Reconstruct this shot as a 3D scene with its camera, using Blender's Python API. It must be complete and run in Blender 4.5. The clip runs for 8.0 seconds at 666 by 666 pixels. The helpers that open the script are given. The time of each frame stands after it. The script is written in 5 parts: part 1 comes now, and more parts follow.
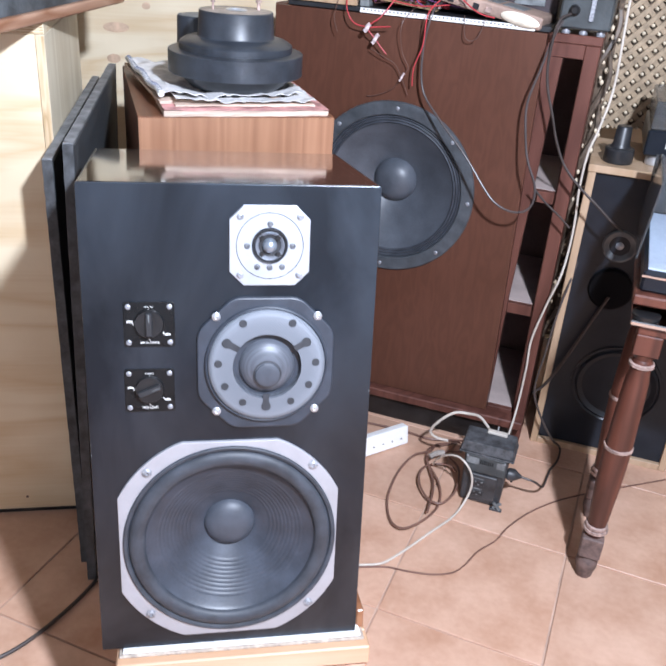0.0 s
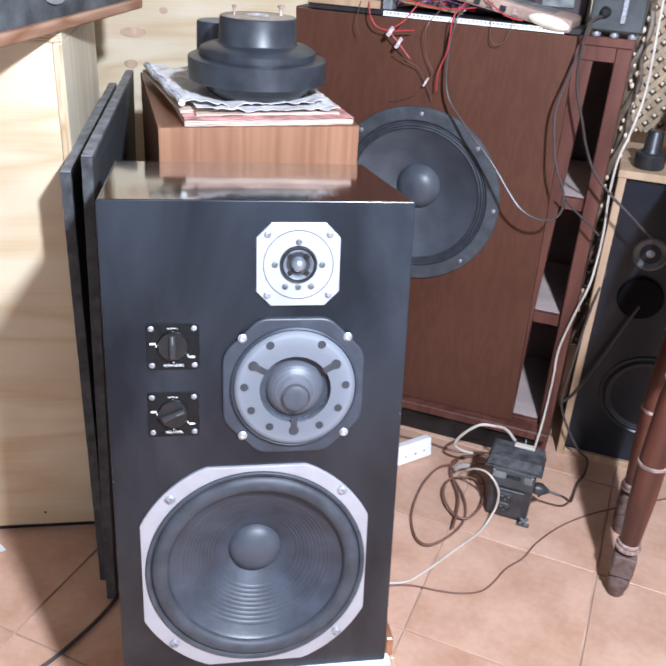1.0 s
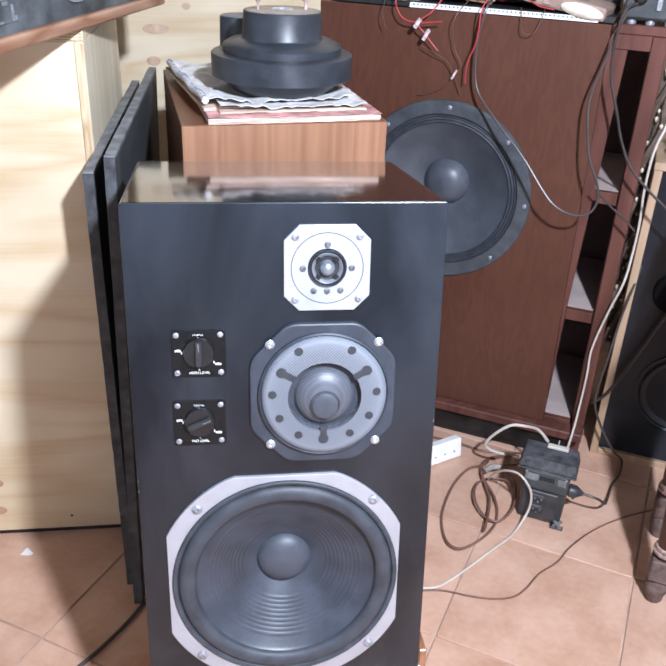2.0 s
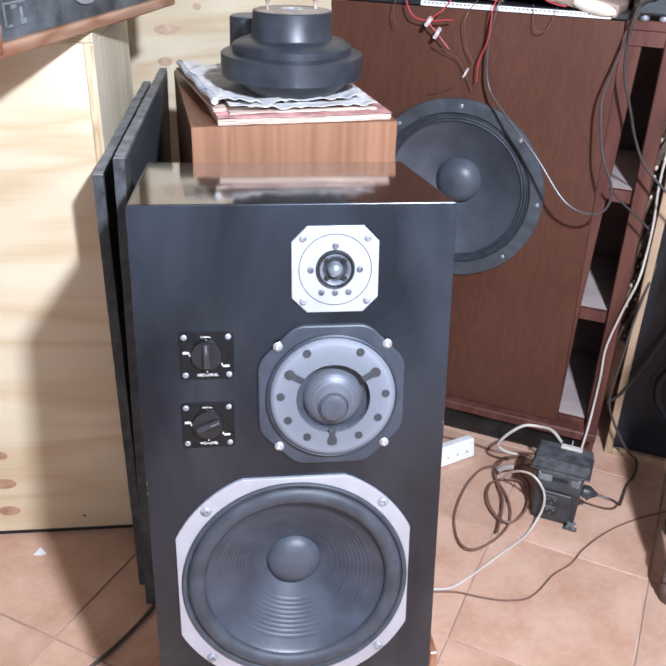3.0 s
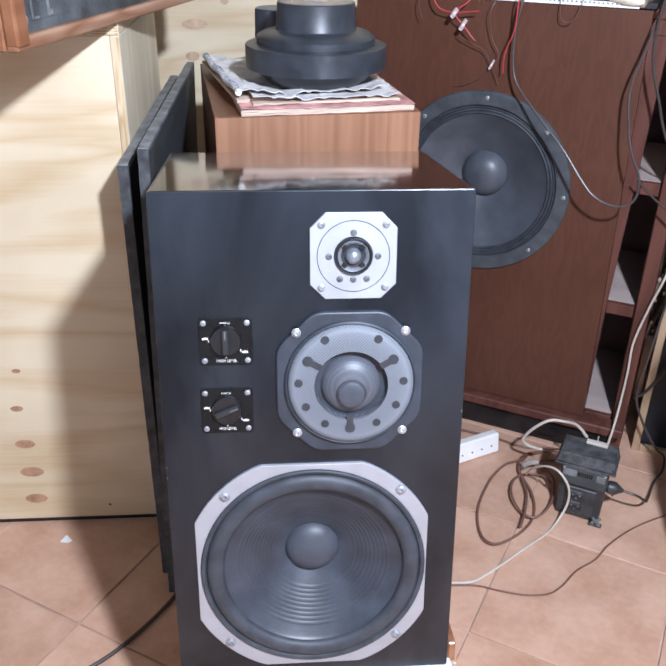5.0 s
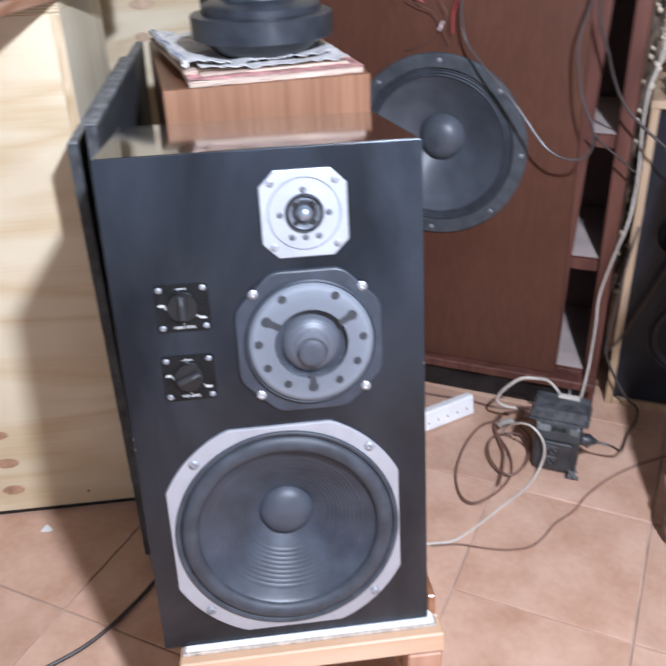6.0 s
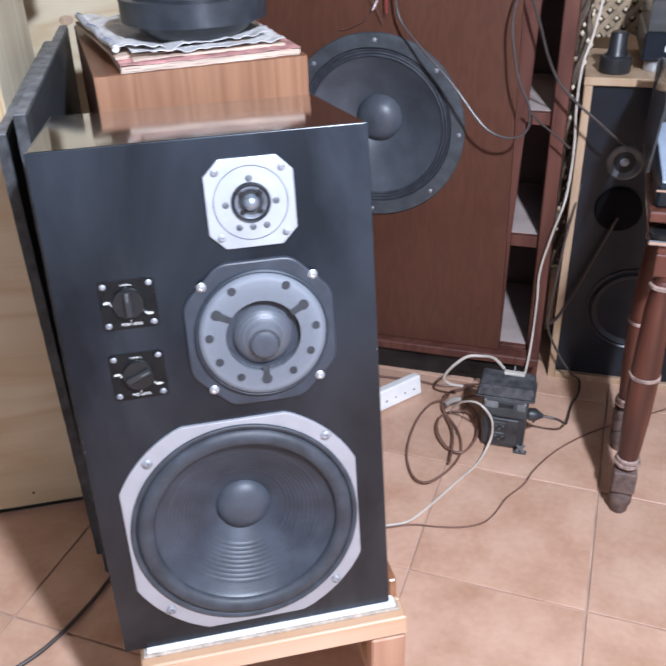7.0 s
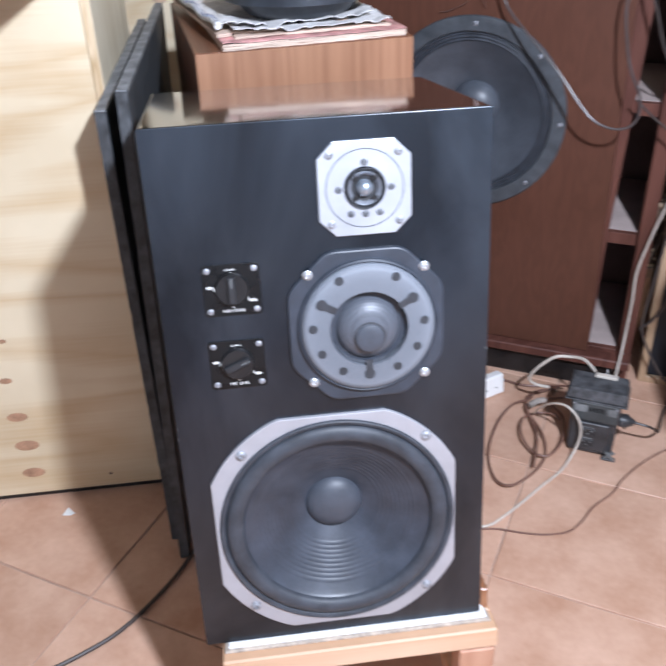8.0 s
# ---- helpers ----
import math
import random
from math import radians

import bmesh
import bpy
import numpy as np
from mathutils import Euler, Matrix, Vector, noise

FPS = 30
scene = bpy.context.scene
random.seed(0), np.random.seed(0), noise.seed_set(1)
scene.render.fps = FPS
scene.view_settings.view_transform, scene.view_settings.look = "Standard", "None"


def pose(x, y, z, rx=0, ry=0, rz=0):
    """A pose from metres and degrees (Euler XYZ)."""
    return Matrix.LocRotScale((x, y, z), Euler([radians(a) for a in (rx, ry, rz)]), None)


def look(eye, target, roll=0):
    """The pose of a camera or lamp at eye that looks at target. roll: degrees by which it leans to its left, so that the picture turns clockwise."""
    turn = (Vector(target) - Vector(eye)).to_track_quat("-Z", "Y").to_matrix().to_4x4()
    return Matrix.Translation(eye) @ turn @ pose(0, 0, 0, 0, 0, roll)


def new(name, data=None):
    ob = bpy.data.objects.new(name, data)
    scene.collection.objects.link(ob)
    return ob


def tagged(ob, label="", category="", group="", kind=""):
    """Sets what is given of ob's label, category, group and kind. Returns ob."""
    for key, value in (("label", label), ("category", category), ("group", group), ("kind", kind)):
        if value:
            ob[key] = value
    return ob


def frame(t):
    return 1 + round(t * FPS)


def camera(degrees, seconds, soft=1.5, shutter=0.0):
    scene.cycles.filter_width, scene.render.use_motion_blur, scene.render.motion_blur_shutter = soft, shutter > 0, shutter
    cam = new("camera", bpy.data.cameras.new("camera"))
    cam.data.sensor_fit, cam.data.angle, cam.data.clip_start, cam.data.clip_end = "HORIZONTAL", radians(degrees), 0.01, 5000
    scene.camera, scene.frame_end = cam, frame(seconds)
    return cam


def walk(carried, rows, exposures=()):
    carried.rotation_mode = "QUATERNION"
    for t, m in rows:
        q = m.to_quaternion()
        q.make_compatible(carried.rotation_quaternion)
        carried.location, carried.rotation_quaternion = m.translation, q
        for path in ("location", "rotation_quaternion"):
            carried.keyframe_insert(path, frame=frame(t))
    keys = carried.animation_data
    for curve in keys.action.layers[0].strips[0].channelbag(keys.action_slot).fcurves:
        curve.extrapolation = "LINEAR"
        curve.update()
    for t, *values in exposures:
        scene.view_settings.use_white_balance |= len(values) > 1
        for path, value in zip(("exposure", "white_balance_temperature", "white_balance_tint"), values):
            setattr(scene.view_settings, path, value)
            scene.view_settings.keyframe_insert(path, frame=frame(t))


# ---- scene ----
cam = camera(44.9, 8.0, soft=2.0, shutter=0.8)
PATH = [
    (0, (-0.05, -0.84, 1.274), (0.288, 0.901, 0.351), 4.3),
    (0.5, (-0.057, -0.812, 1.291), (0.271, 0.93, 0.365), 4.2),
    (1, (-0.065, -0.784, 1.278), (0.242, 0.961, 0.35), 3.7),
    (1.5, (-0.07, -0.759, 1.274), (0.203, 0.986, 0.336), 3.0),
    (3, (-0.058, -0.74, 1.276), (0.152, 1.007, 0.326), 1.7),
    (3.5, (-0.061, -0.74, 1.27), (0.126, 1.009, 0.319), 1.6),
    (4, (-0.057, -0.747, 1.279), (0.116, 1.006, 0.332), 1.7),
    (4.5, (-0.052, -0.749, 1.268), (0.112, 1.001, 0.314), 1.6),
    (4.7, (-0.048, -0.749, 1.266), (0.101, 1.004, 0.316), 1.4),
    (5.8, (-0.028, -0.767, 1.244), (0.124, 0.972, 0.268), -1.0),
    (6, (-0.018, -0.771, 1.234), (0.163, 0.961, 0.25), -2.1),
    (6.5, (0.005, -0.776, 1.228), (0.314, 0.92, 0.216), -3.1),
    (7, (-0.032, -0.75, 1.236), (0.294, 0.933, 0.207), -2.0),
    (7.5, (-0.068, -0.735, 1.229), (0.224, 0.947, 0.188), -1.6),
    (8, (-0.082, -0.696, 1.217), (0.099, 0.997, 0.169), -2.0),
]
walk(cam, [(t, look(eye, target, roll)) for t, eye, target, roll in PATH], [(0, 0.6), (3.5, 0.57), (4.2, 0.42), (6, 0.33), (8, 0.36)])

# ---- world, light, exposure ----
world = bpy.data.worlds.new("world")
scene.world = world
world.use_nodes = True
world.node_tree.nodes["Background"].inputs[0].default_value = (0.9, 0.95, 1.0, 1)
world.node_tree.nodes["Background"].inputs[1].default_value = 0.02

bulb = new("room_bulb", bpy.data.lights.new("room_bulb", "POINT"))
bulb.data.energy, bulb.data.shadow_soft_size, bulb.data.color = 212, 0.05, (0.865, 0.96, 1.165)
bulb.location = (0.415, -0.94, 1.88)


# ---- materials ----
def mat(name, color, rough=0.5, metal=0.0, vary=0.12, scale=12.0, bump=0.05, fine=180.0, coat=0.0, stretch=(1, 1, 1), dark=None, per_piece=0.0, spec=0.5, coat_rough=0.06, smudge=0.2):
    m = bpy.data.materials.new(name)
    m.use_nodes = True
    nt = m.node_tree
    nodes, link = nt.nodes, nt.links.new
    bsdf = nodes["Principled BSDF"]
    coord = nodes.new("ShaderNodeTexCoord")
    mapping = nodes.new("ShaderNodeMapping")
    mapping.inputs["Scale"].default_value = stretch
    link(coord.outputs["Object"], mapping.inputs["Vector"])
    vec = mapping.outputs["Vector"]
    if per_piece:
        info = nodes.new("ShaderNodeObjectInfo")
        add = nodes.new("ShaderNodeVectorMath")
        mul = nodes.new("ShaderNodeMath")
        mul.operation = "MULTIPLY"
        mul.inputs[1].default_value = 37.0
        link(info.outputs["Random"], mul.inputs[0])
        link(vec, add.inputs[0])
        link(mul.outputs[0], add.inputs[1])
        vec = add.outputs[0]
    big = nodes.new("ShaderNodeTexNoise")
    big.inputs["Scale"].default_value, big.inputs["Detail"].default_value = scale, 6
    small = nodes.new("ShaderNodeTexNoise")
    small.inputs["Scale"].default_value, small.inputs["Detail"].default_value = fine, 3
    link(vec, big.inputs["Vector"])
    link(vec, small.inputs["Vector"])
    lo = dark or tuple(c * (1 - 2.2 * vary) for c in color)
    hi = tuple(min(1, c * (1 + vary)) for c in color)
    ramp = nodes.new("ShaderNodeValToRGB")
    ramp.color_ramp.elements[0].position, ramp.color_ramp.elements[1].position = 0.3, 0.68
    ramp.color_ramp.elements[0].color, ramp.color_ramp.elements[1].color = (*lo, 1), (*hi, 1)
    mixf = nodes.new("ShaderNodeMix")
    mixf.inputs[0].default_value = 0.22
    link(big.outputs["Fac"], mixf.inputs[2])
    link(small.outputs["Fac"], mixf.inputs[3])
    link(mixf.outputs[0], ramp.inputs[0])
    out = ramp.outputs[0]
    if per_piece:
        hsv = nodes.new("ShaderNodeHueSaturation")
        rng = nodes.new("ShaderNodeMapRange")
        rng.inputs[3].default_value, rng.inputs[4].default_value = 1 - per_piece, 1 + per_piece
        link(info.outputs["Random"], rng.inputs[0])
        link(rng.outputs[0], hsv.inputs["Value"])
        link(out, hsv.inputs["Color"])
        out = hsv.outputs[0]
    link(out, bsdf.inputs["Base Color"])
    rr = nodes.new("ShaderNodeMapRange")
    rr.inputs[3].default_value, rr.inputs[4].default_value = max(0.02, rough * (1 - smudge)), min(1, rough * (1 + smudge))
    link(big.outputs["Fac"], rr.inputs[0])
    link(rr.outputs[0], bsdf.inputs["Roughness"])
    bsdf.inputs["Metallic"].default_value = metal
    bsdf.inputs["Coat Weight"].default_value = coat
    bsdf.inputs["Coat Roughness"].default_value = coat_rough
    bsdf.inputs["Specular IOR Level"].default_value = spec
    if bump:
        b = nodes.new("ShaderNodeBump")
        b.inputs["Strength"].default_value, b.inputs["Distance"].default_value = bump, 0.002
        link(small.outputs["Fac"], b.inputs["Height"])
        link(b.outputs[0], bsdf.inputs["Normal"])
    return m


def wood(name, light, dark, rough=0.45, axis="x", rings=7.0, wobble=0.05, bump=0.08, contrast=(0.25, 0.75), coat=0.0, along=0.12):
    """Sawn timber or veneer, its grain along one axis."""
    m = bpy.data.materials.new(name)
    m.use_nodes = True
    nt = m.node_tree
    nodes, link = nt.nodes, nt.links.new
    bsdf = nodes["Principled BSDF"]
    coord = nodes.new("ShaderNodeTexCoord")
    mapping = nodes.new("ShaderNodeMapping")
    mapping.inputs["Scale"].default_value = tuple(along if a == axis else 1.0 for a in "xyz")
    link(coord.outputs["Object"], mapping.inputs["Vector"])
    bands = nodes.new("ShaderNodeTexNoise")
    bands.inputs["Scale"].default_value, bands.inputs["Detail"].default_value = rings, 2
    bands.inputs["Distortion"].default_value = wobble * 10
    link(mapping.outputs[0], bands.inputs["Vector"])
    mul = nodes.new("ShaderNodeMath")
    mul.operation = "MULTIPLY"
    mul.inputs[1].default_value = 9.0
    frac = nodes.new("ShaderNodeMath")
    frac.operation = "PINGPONG"
    frac.inputs[1].default_value = 1.0
    link(bands.outputs["Fac"], mul.inputs[0])
    link(mul.outputs[0], frac.inputs[0])
    grain = nodes.new("ShaderNodeTexNoise")
    grain.inputs["Scale"].default_value, grain.inputs["Detail"].default_value = 150, 4
    fine = nodes.new("ShaderNodeMapping")
    fine.inputs["Scale"].default_value = tuple(0.03 if a == axis else 1.0 for a in "xyz")
    link(coord.outputs["Object"], fine.inputs["Vector"])
    link(fine.outputs[0], grain.inputs["Vector"])
    mix = nodes.new("ShaderNodeMix")
    mix.inputs[0].default_value = 0.4
    link(frac.outputs[0], mix.inputs[2])
    link(grain.outputs["Fac"], mix.inputs[3])
    ramp = nodes.new("ShaderNodeValToRGB")
    ramp.color_ramp.elements[0].position, ramp.color_ramp.elements[1].position = contrast
    ramp.color_ramp.elements[0].color, ramp.color_ramp.elements[1].color = (*dark, 1), (*light, 1)
    link(mix.outputs[0], ramp.inputs[0])
    blot = nodes.new("ShaderNodeTexNoise")
    blot.inputs["Scale"].default_value, blot.inputs["Detail"].default_value = 3.5, 5
    link(coord.outputs["Object"], blot.inputs["Vector"])
    tint = nodes.new("ShaderNodeMix")
    tint.data_type, tint.blend_type = "RGBA", "MULTIPLY"
    tint.inputs[0].default_value = 0.35
    brown = nodes.new("ShaderNodeValToRGB")
    brown.color_ramp.elements[0].position, brown.color_ramp.elements[1].position = 0.35, 0.65
    brown.color_ramp.elements[0].color, brown.color_ramp.elements[1].color = (0.62, 0.55, 0.45, 1), (1, 1, 1, 1)
    link(blot.outputs["Fac"], brown.inputs[0])
    link(ramp.outputs[0], tint.inputs[6])
    link(brown.outputs[0], tint.inputs[7])
    link(tint.outputs[2], bsdf.inputs["Base Color"])
    bsdf.inputs["Roughness"].default_value = rough
    bsdf.inputs["Coat Weight"].default_value = coat
    bsdf.inputs["Coat Roughness"].default_value = 0.12
    b = nodes.new("ShaderNodeBump")
    b.inputs["Strength"].default_value, b.inputs["Distance"].default_value = bump, 0.001
    link(grain.outputs["Fac"], b.inputs["Height"])
    link(b.outputs[0], bsdf.inputs["Normal"])
    return m


M = {
    "grout": mat("grout", (0.54, 0.375, 0.29), 0.9, vary=0.15),
    "tile": mat("terracotta_tile", (0.6, 0.388, 0.285), 0.45, vary=0.1, scale=9, fine=70, bump=0.08, per_piece=0.07, dark=(0.47, 0.262, 0.172)),
    "plaster": mat("plaster", (0.34, 0.32, 0.29), 0.85, vary=0.05, scale=4),
    "pale_wall": mat("pale_plaster", (0.72, 0.73, 0.76), 0.85, vary=0.08, scale=3),
    "ceiling": mat("ceiling_paint", (0.05, 0.05, 0.05), 0.9, vary=0.04, scale=3),
    "ply": wood("pine_plywood", (0.75, 0.645, 0.465), (0.61, 0.44, 0.25), 0.5, "x", 5, 0.09, contrast=(0.0, 0.6)),
    "ply_v": wood("pine_plywood_upright", (0.74, 0.66, 0.51), (0.6, 0.5, 0.35), 0.55, "z", 6, 0.05, contrast=(0.0, 0.6)),
    "ply_edge": wood("plywood_edge", (0.68, 0.54, 0.36), (0.47, 0.33, 0.18), 0.7, "z", 40, 0.01),
    "knot": mat("pine_knot", (0.46, 0.265, 0.165), 0.55, vary=0.2, scale=45),
    "pale_knot": mat("faded_pine_knot", (0.6, 0.42, 0.29), 0.55, vary=0.14, scale=40),
    # black lacquer, its base tinted blue towards the front's reflected sheen
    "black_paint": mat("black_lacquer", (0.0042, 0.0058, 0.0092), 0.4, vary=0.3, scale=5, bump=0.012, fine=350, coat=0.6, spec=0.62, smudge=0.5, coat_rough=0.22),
    "black_gloss": mat("black_gloss_top", (0.011, 0.008, 0.007), 0.1, vary=0.2, scale=6, bump=0.004, coat=1.0),
    "satin_black": mat("satin_black", (0.022, 0.023, 0.026), 0.42, vary=0.2, scale=30, bump=0.03),
    "flange": mat("driver_flange", (0.034, 0.041, 0.055), 0.45, vary=0.15, scale=40, bump=0.03),
    "silver": mat("brushed_silver_paint", (0.39, 0.388, 0.415), 0.45, 0.3, vary=0.05, scale=25, bump=0.02),
    "alu": mat("satin_aluminium", (0.46, 0.485, 0.53), 0.42, 0.5, vary=0.05, scale=25, bump=0.01),
    "dome": mat("polished_dome", (0.32, 0.37, 0.43), 0.32, 0.7, vary=0.05, scale=80, bump=0),
    "steel": mat("bright_steel", (0.6, 0.62, 0.65), 0.36, 0.7, vary=0.1, scale=80, bump=0.02),
    "rubber": mat("rubber_surround", (0.043, 0.049, 0.061), 0.55, vary=0.2, scale=40, bump=0.02),
    "cone": mat("paper_cone", (0.045, 0.053, 0.07), 0.42, vary=0.2, scale=25, bump=0.06, fine=260),
    "cap": mat("dust_cap", (0.058, 0.066, 0.083), 0.5, vary=0.12, scale=30, bump=0.05),
    "hole": mat("dark_hole", (0.006, 0.006, 0.007), 0.8, vary=0.1, bump=0, spec=0.1),
    "plastic": mat("black_plastic", (0.013, 0.013, 0.014), 0.3, vary=0.2, scale=40, bump=0.02),
    "plate_black": mat("black_control_plate", (0.006, 0.0066, 0.0075), 0.28, vary=0.2, scale=40, bump=0.01, spec=0.35),
    "print": mat("white_print", (0.75, 0.75, 0.73), 0.6, vary=0.05, bump=0),
    "foam": mat("white_foam_sheet", (0.85, 0.85, 0.85), 0.8, vary=0.05, scale=40),
    "chip": mat("chipboard", (0.5, 0.42, 0.35), 0.85, vary=0.2, scale=90, fine=300, bump=0.3),
    "pine": wood("stand_pine", (0.74, 0.5, 0.35), (0.6, 0.37, 0.23), 0.5, "x", 9, 0.03),
    "pine_z": wood("stand_pine_leg", (0.62, 0.36, 0.25), (0.52, 0.28, 0.185), 0.5, "z", 9, 0.03),
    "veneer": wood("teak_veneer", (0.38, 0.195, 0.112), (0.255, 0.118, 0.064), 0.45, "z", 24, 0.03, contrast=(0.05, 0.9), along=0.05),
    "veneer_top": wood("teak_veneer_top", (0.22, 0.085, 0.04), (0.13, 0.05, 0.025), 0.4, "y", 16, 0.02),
    "brown": wood("brown_stained_board", (0.112, 0.046, 0.03), (0.088, 0.036, 0.023), 0.42, "z", 34, 0.05, contrast=(0.0, 1.0), along=0.2),
    "brown_rail": wood("brown_frame", (0.14, 0.056, 0.042), (0.094, 0.036, 0.027), 0.45, "z", 14, 0.02),
    "shelf_top": mat("dusty_shelf", (0.5, 0.4, 0.37), 0.7, vary=0.1),
    "plinth": mat("black_plinth_paint", (0.016, 0.014, 0.014), 0.35, vary=0.3, scale=20),
    "interior": mat("dark_interior", (0.13, 0.078, 0.07), 0.8, vary=0.2),
    "grille": mat("grille_cloth_board", (0.045, 0.05, 0.055), 0.6, vary=0.14, scale=30, fine=400, bump=0.2),
    "grille_edge": mat("scuffed_board_edge", (0.21, 0.215, 0.22), 0.7, vary=0.3, scale=34, fine=240, bump=0.3, dark=(0.075, 0.079, 0.085)),
    "orange": wood("orange_varnished_wood", (0.36, 0.165, 0.085), (0.24, 0.095, 0.045), 0.35, "x", 12, 0.03, coat=0.25),
    "beech": wood("beech_veneer", (0.52, 0.37, 0.25), (0.43, 0.29, 0.18), 0.45, "z", 12, 0.02),
    "mahogany": wood("mahogany", (0.13, 0.043, 0.028), (0.065, 0.022, 0.015), 0.45, "z", 14, 0.03),
    "worn": mat("worn_ring", (0.42, 0.3, 0.26), 0.5, vary=0.35, scale=60),
    "magnet": mat("black_magnet_paint", (0.034, 0.04, 0.05), 0.4, vary=0.2, scale=30, bump=0.03),
    "paper": mat("newsprint", (0.76, 0.745, 0.735), 0.75, vary=0.2, scale=26, fine=90),
    "paper_red": mat("magazine_cover", (0.72, 0.36, 0.34), 0.5, vary=0.3, scale=26, fine=70),
    "pages": mat("page_edges", (0.68, 0.53, 0.43), 0.8, vary=0.2, scale=8, fine=200, stretch=(1, 1, 14)),
    "white_plastic": mat("white_plastic", (0.9, 0.9, 0.89), 0.35, vary=0.04, scale=20, bump=0.01),
    "wire_dark": mat("dark_cable", (0.055, 0.042, 0.038), 0.45, vary=0.15, bump=0.02),
    "wire_brown": mat("brown_cable", (0.19, 0.098, 0.072), 0.45, vary=0.15, bump=0.02),
    "wire_grey": mat("grey_cable", (0.075, 0.06, 0.058), 0.3, vary=0.15, bump=0.02),
    "wire_white": mat("white_cable", (0.6, 0.54, 0.47), 0.45, vary=0.1, bump=0.02),
    "wire_red": mat("red_wire", (0.5, 0.05, 0.06), 0.45, vary=0.15, bump=0.02),
    "wire_thin": mat("copper_wire", (0.13, 0.07, 0.055), 0.4, vary=0.2, bump=0.02),
    "rattan": mat("rattan", (0.4, 0.3, 0.2), 0.5, vary=0.2, scale=40),
    "rattan_light": mat("polished_rattan", (0.68, 0.57, 0.42), 0.3, vary=0.1, scale=40),
    "steel_flange": mat("dusty_steel_flange", (0.062, 0.07, 0.08), 0.5, vary=0.2, scale=35, bump=0.03),
    "dusty_case": mat("dusty_black_lid", (0.075, 0.077, 0.083), 0.6, vary=0.35, scale=45, bump=0.1),
    "transformer": mat("black_case", (0.045, 0.046, 0.05), 0.42, vary=0.3, scale=25, bump=0.06),
    # pale blue base paints a bright reflection onto the turntable
    "blue_reflection": mat("painted_blue_reflection", (0.42, 0.5, 0.62), 0.08, vary=0.1, scale=6, bump=0),
    "dark_plastic": mat("dark_hifi_plastic", (0.013, 0.0165, 0.023), 0.3, vary=0.15, scale=20, bump=0.01, spec=0.3),
    "slate": mat("dusty_slate_front", (0.09, 0.1, 0.108), 0.5, vary=0.35, scale=18),
    "grey_horn": mat("grey_horn", (0.13, 0.14, 0.15), 0.3, 0.3, vary=0.15, scale=30, bump=0.02),
    "dull_metal": mat("dull_metal", (0.36, 0.31, 0.27), 0.5, 0.2, vary=0.25, scale=40),
    "ink": mat("blue_black_ink", (0.16, 0.17, 0.22), 0.7, vary=0.3, scale=60),
    "cream": mat("cream_cut_wood", (0.85, 0.76, 0.62), 0.6, vary=0.15, scale=40),
    "rack": mat("backdrop_shade", (0.05, 0.035, 0.04), 0.6, vary=0.4, scale=25),
    "wire_purple": mat("purple_wire", (0.16, 0.06, 0.17), 0.45, vary=0.15),
    "wire_pink": mat("pink_wire", (0.6, 0.28, 0.28), 0.45, vary=0.15),
    "worn_grey": mat("worn_grey_label", (0.2, 0.215, 0.22), 0.6, vary=0.3, scale=40),
    "chrome": mat("chrome", (0.75, 0.75, 0.76), 0.12, 1.0, vary=0.05),
    "smoke": mat("smoked_acrylic", (0.2, 0.21, 0.22), 0.12, vary=0.1, scale=10, bump=0),
    "pcb": mat("circuit_board", (0.25, 0.16, 0.08), 0.5, vary=0.5, scale=90, fine=200),
    "rivet": mat("grey_rivet", (0.12, 0.127, 0.142), 0.55, 0.1, vary=0.3, scale=300),
    "arc": mat("grey_diffuser_ring", (0.28, 0.3, 0.34), 0.35, 0.5, vary=0.1, scale=60, bump=0),
    "vent": mat("vent_shadow_grey", (0.035, 0.038, 0.045), 0.5, vary=0.2, scale=60, bump=0.03),
    "device": mat("slate_grey_device", (0.05, 0.058, 0.061), 0.42, vary=0.25, scale=20),
    "weave_shadow": mat("weave_gap_shade", (0.12, 0.085, 0.055), 0.8, vary=0.3, scale=30),
    # base lightened to take in the sheen on the big cone
    "big_cone": mat("sheen_grey_cone", (0.08, 0.09, 0.108), 0.4, vary=0.15, scale=18, bump=0.06, fine=240),
    "tape": mat("soiled_white_tape", (0.72, 0.6, 0.6), 0.6, vary=0.25, scale=150),
    "dusty_wood": mat("dusty_worn_wood", (0.15, 0.1, 0.088), 0.7, vary=0.3, scale=50),
    "dark_cane": mat("dark_cane", (0.12, 0.085, 0.06), 0.55, vary=0.3, scale=40),
    "screw_grey": mat("dull_screw_head", (0.33, 0.34, 0.37), 0.45, 0.4, vary=0.25, scale=200),
    "grille_front": mat("dark_board_end", (0.065, 0.07, 0.076), 0.7, vary=0.35, scale=45, fine=220, bump=0.25),
    "worn_rail": wood("worn_varnished_rail", (0.42, 0.25, 0.17), (0.27, 0.125, 0.07), 0.45, "x", 18, 0.05),
    "band": mat("dark_woven_band", (0.13, 0.09, 0.06), 0.7, vary=0.42, scale=70, fine=180, bump=0.4),
    "dusty_grey": mat("dusty_pale_rubber", (0.4, 0.35, 0.31), 0.7, vary=0.25, scale=60, bump=0.1),
    "pinkish": mat("dusty_pink_case", (0.36, 0.25, 0.2), 0.6, vary=0.25, scale=14),
}


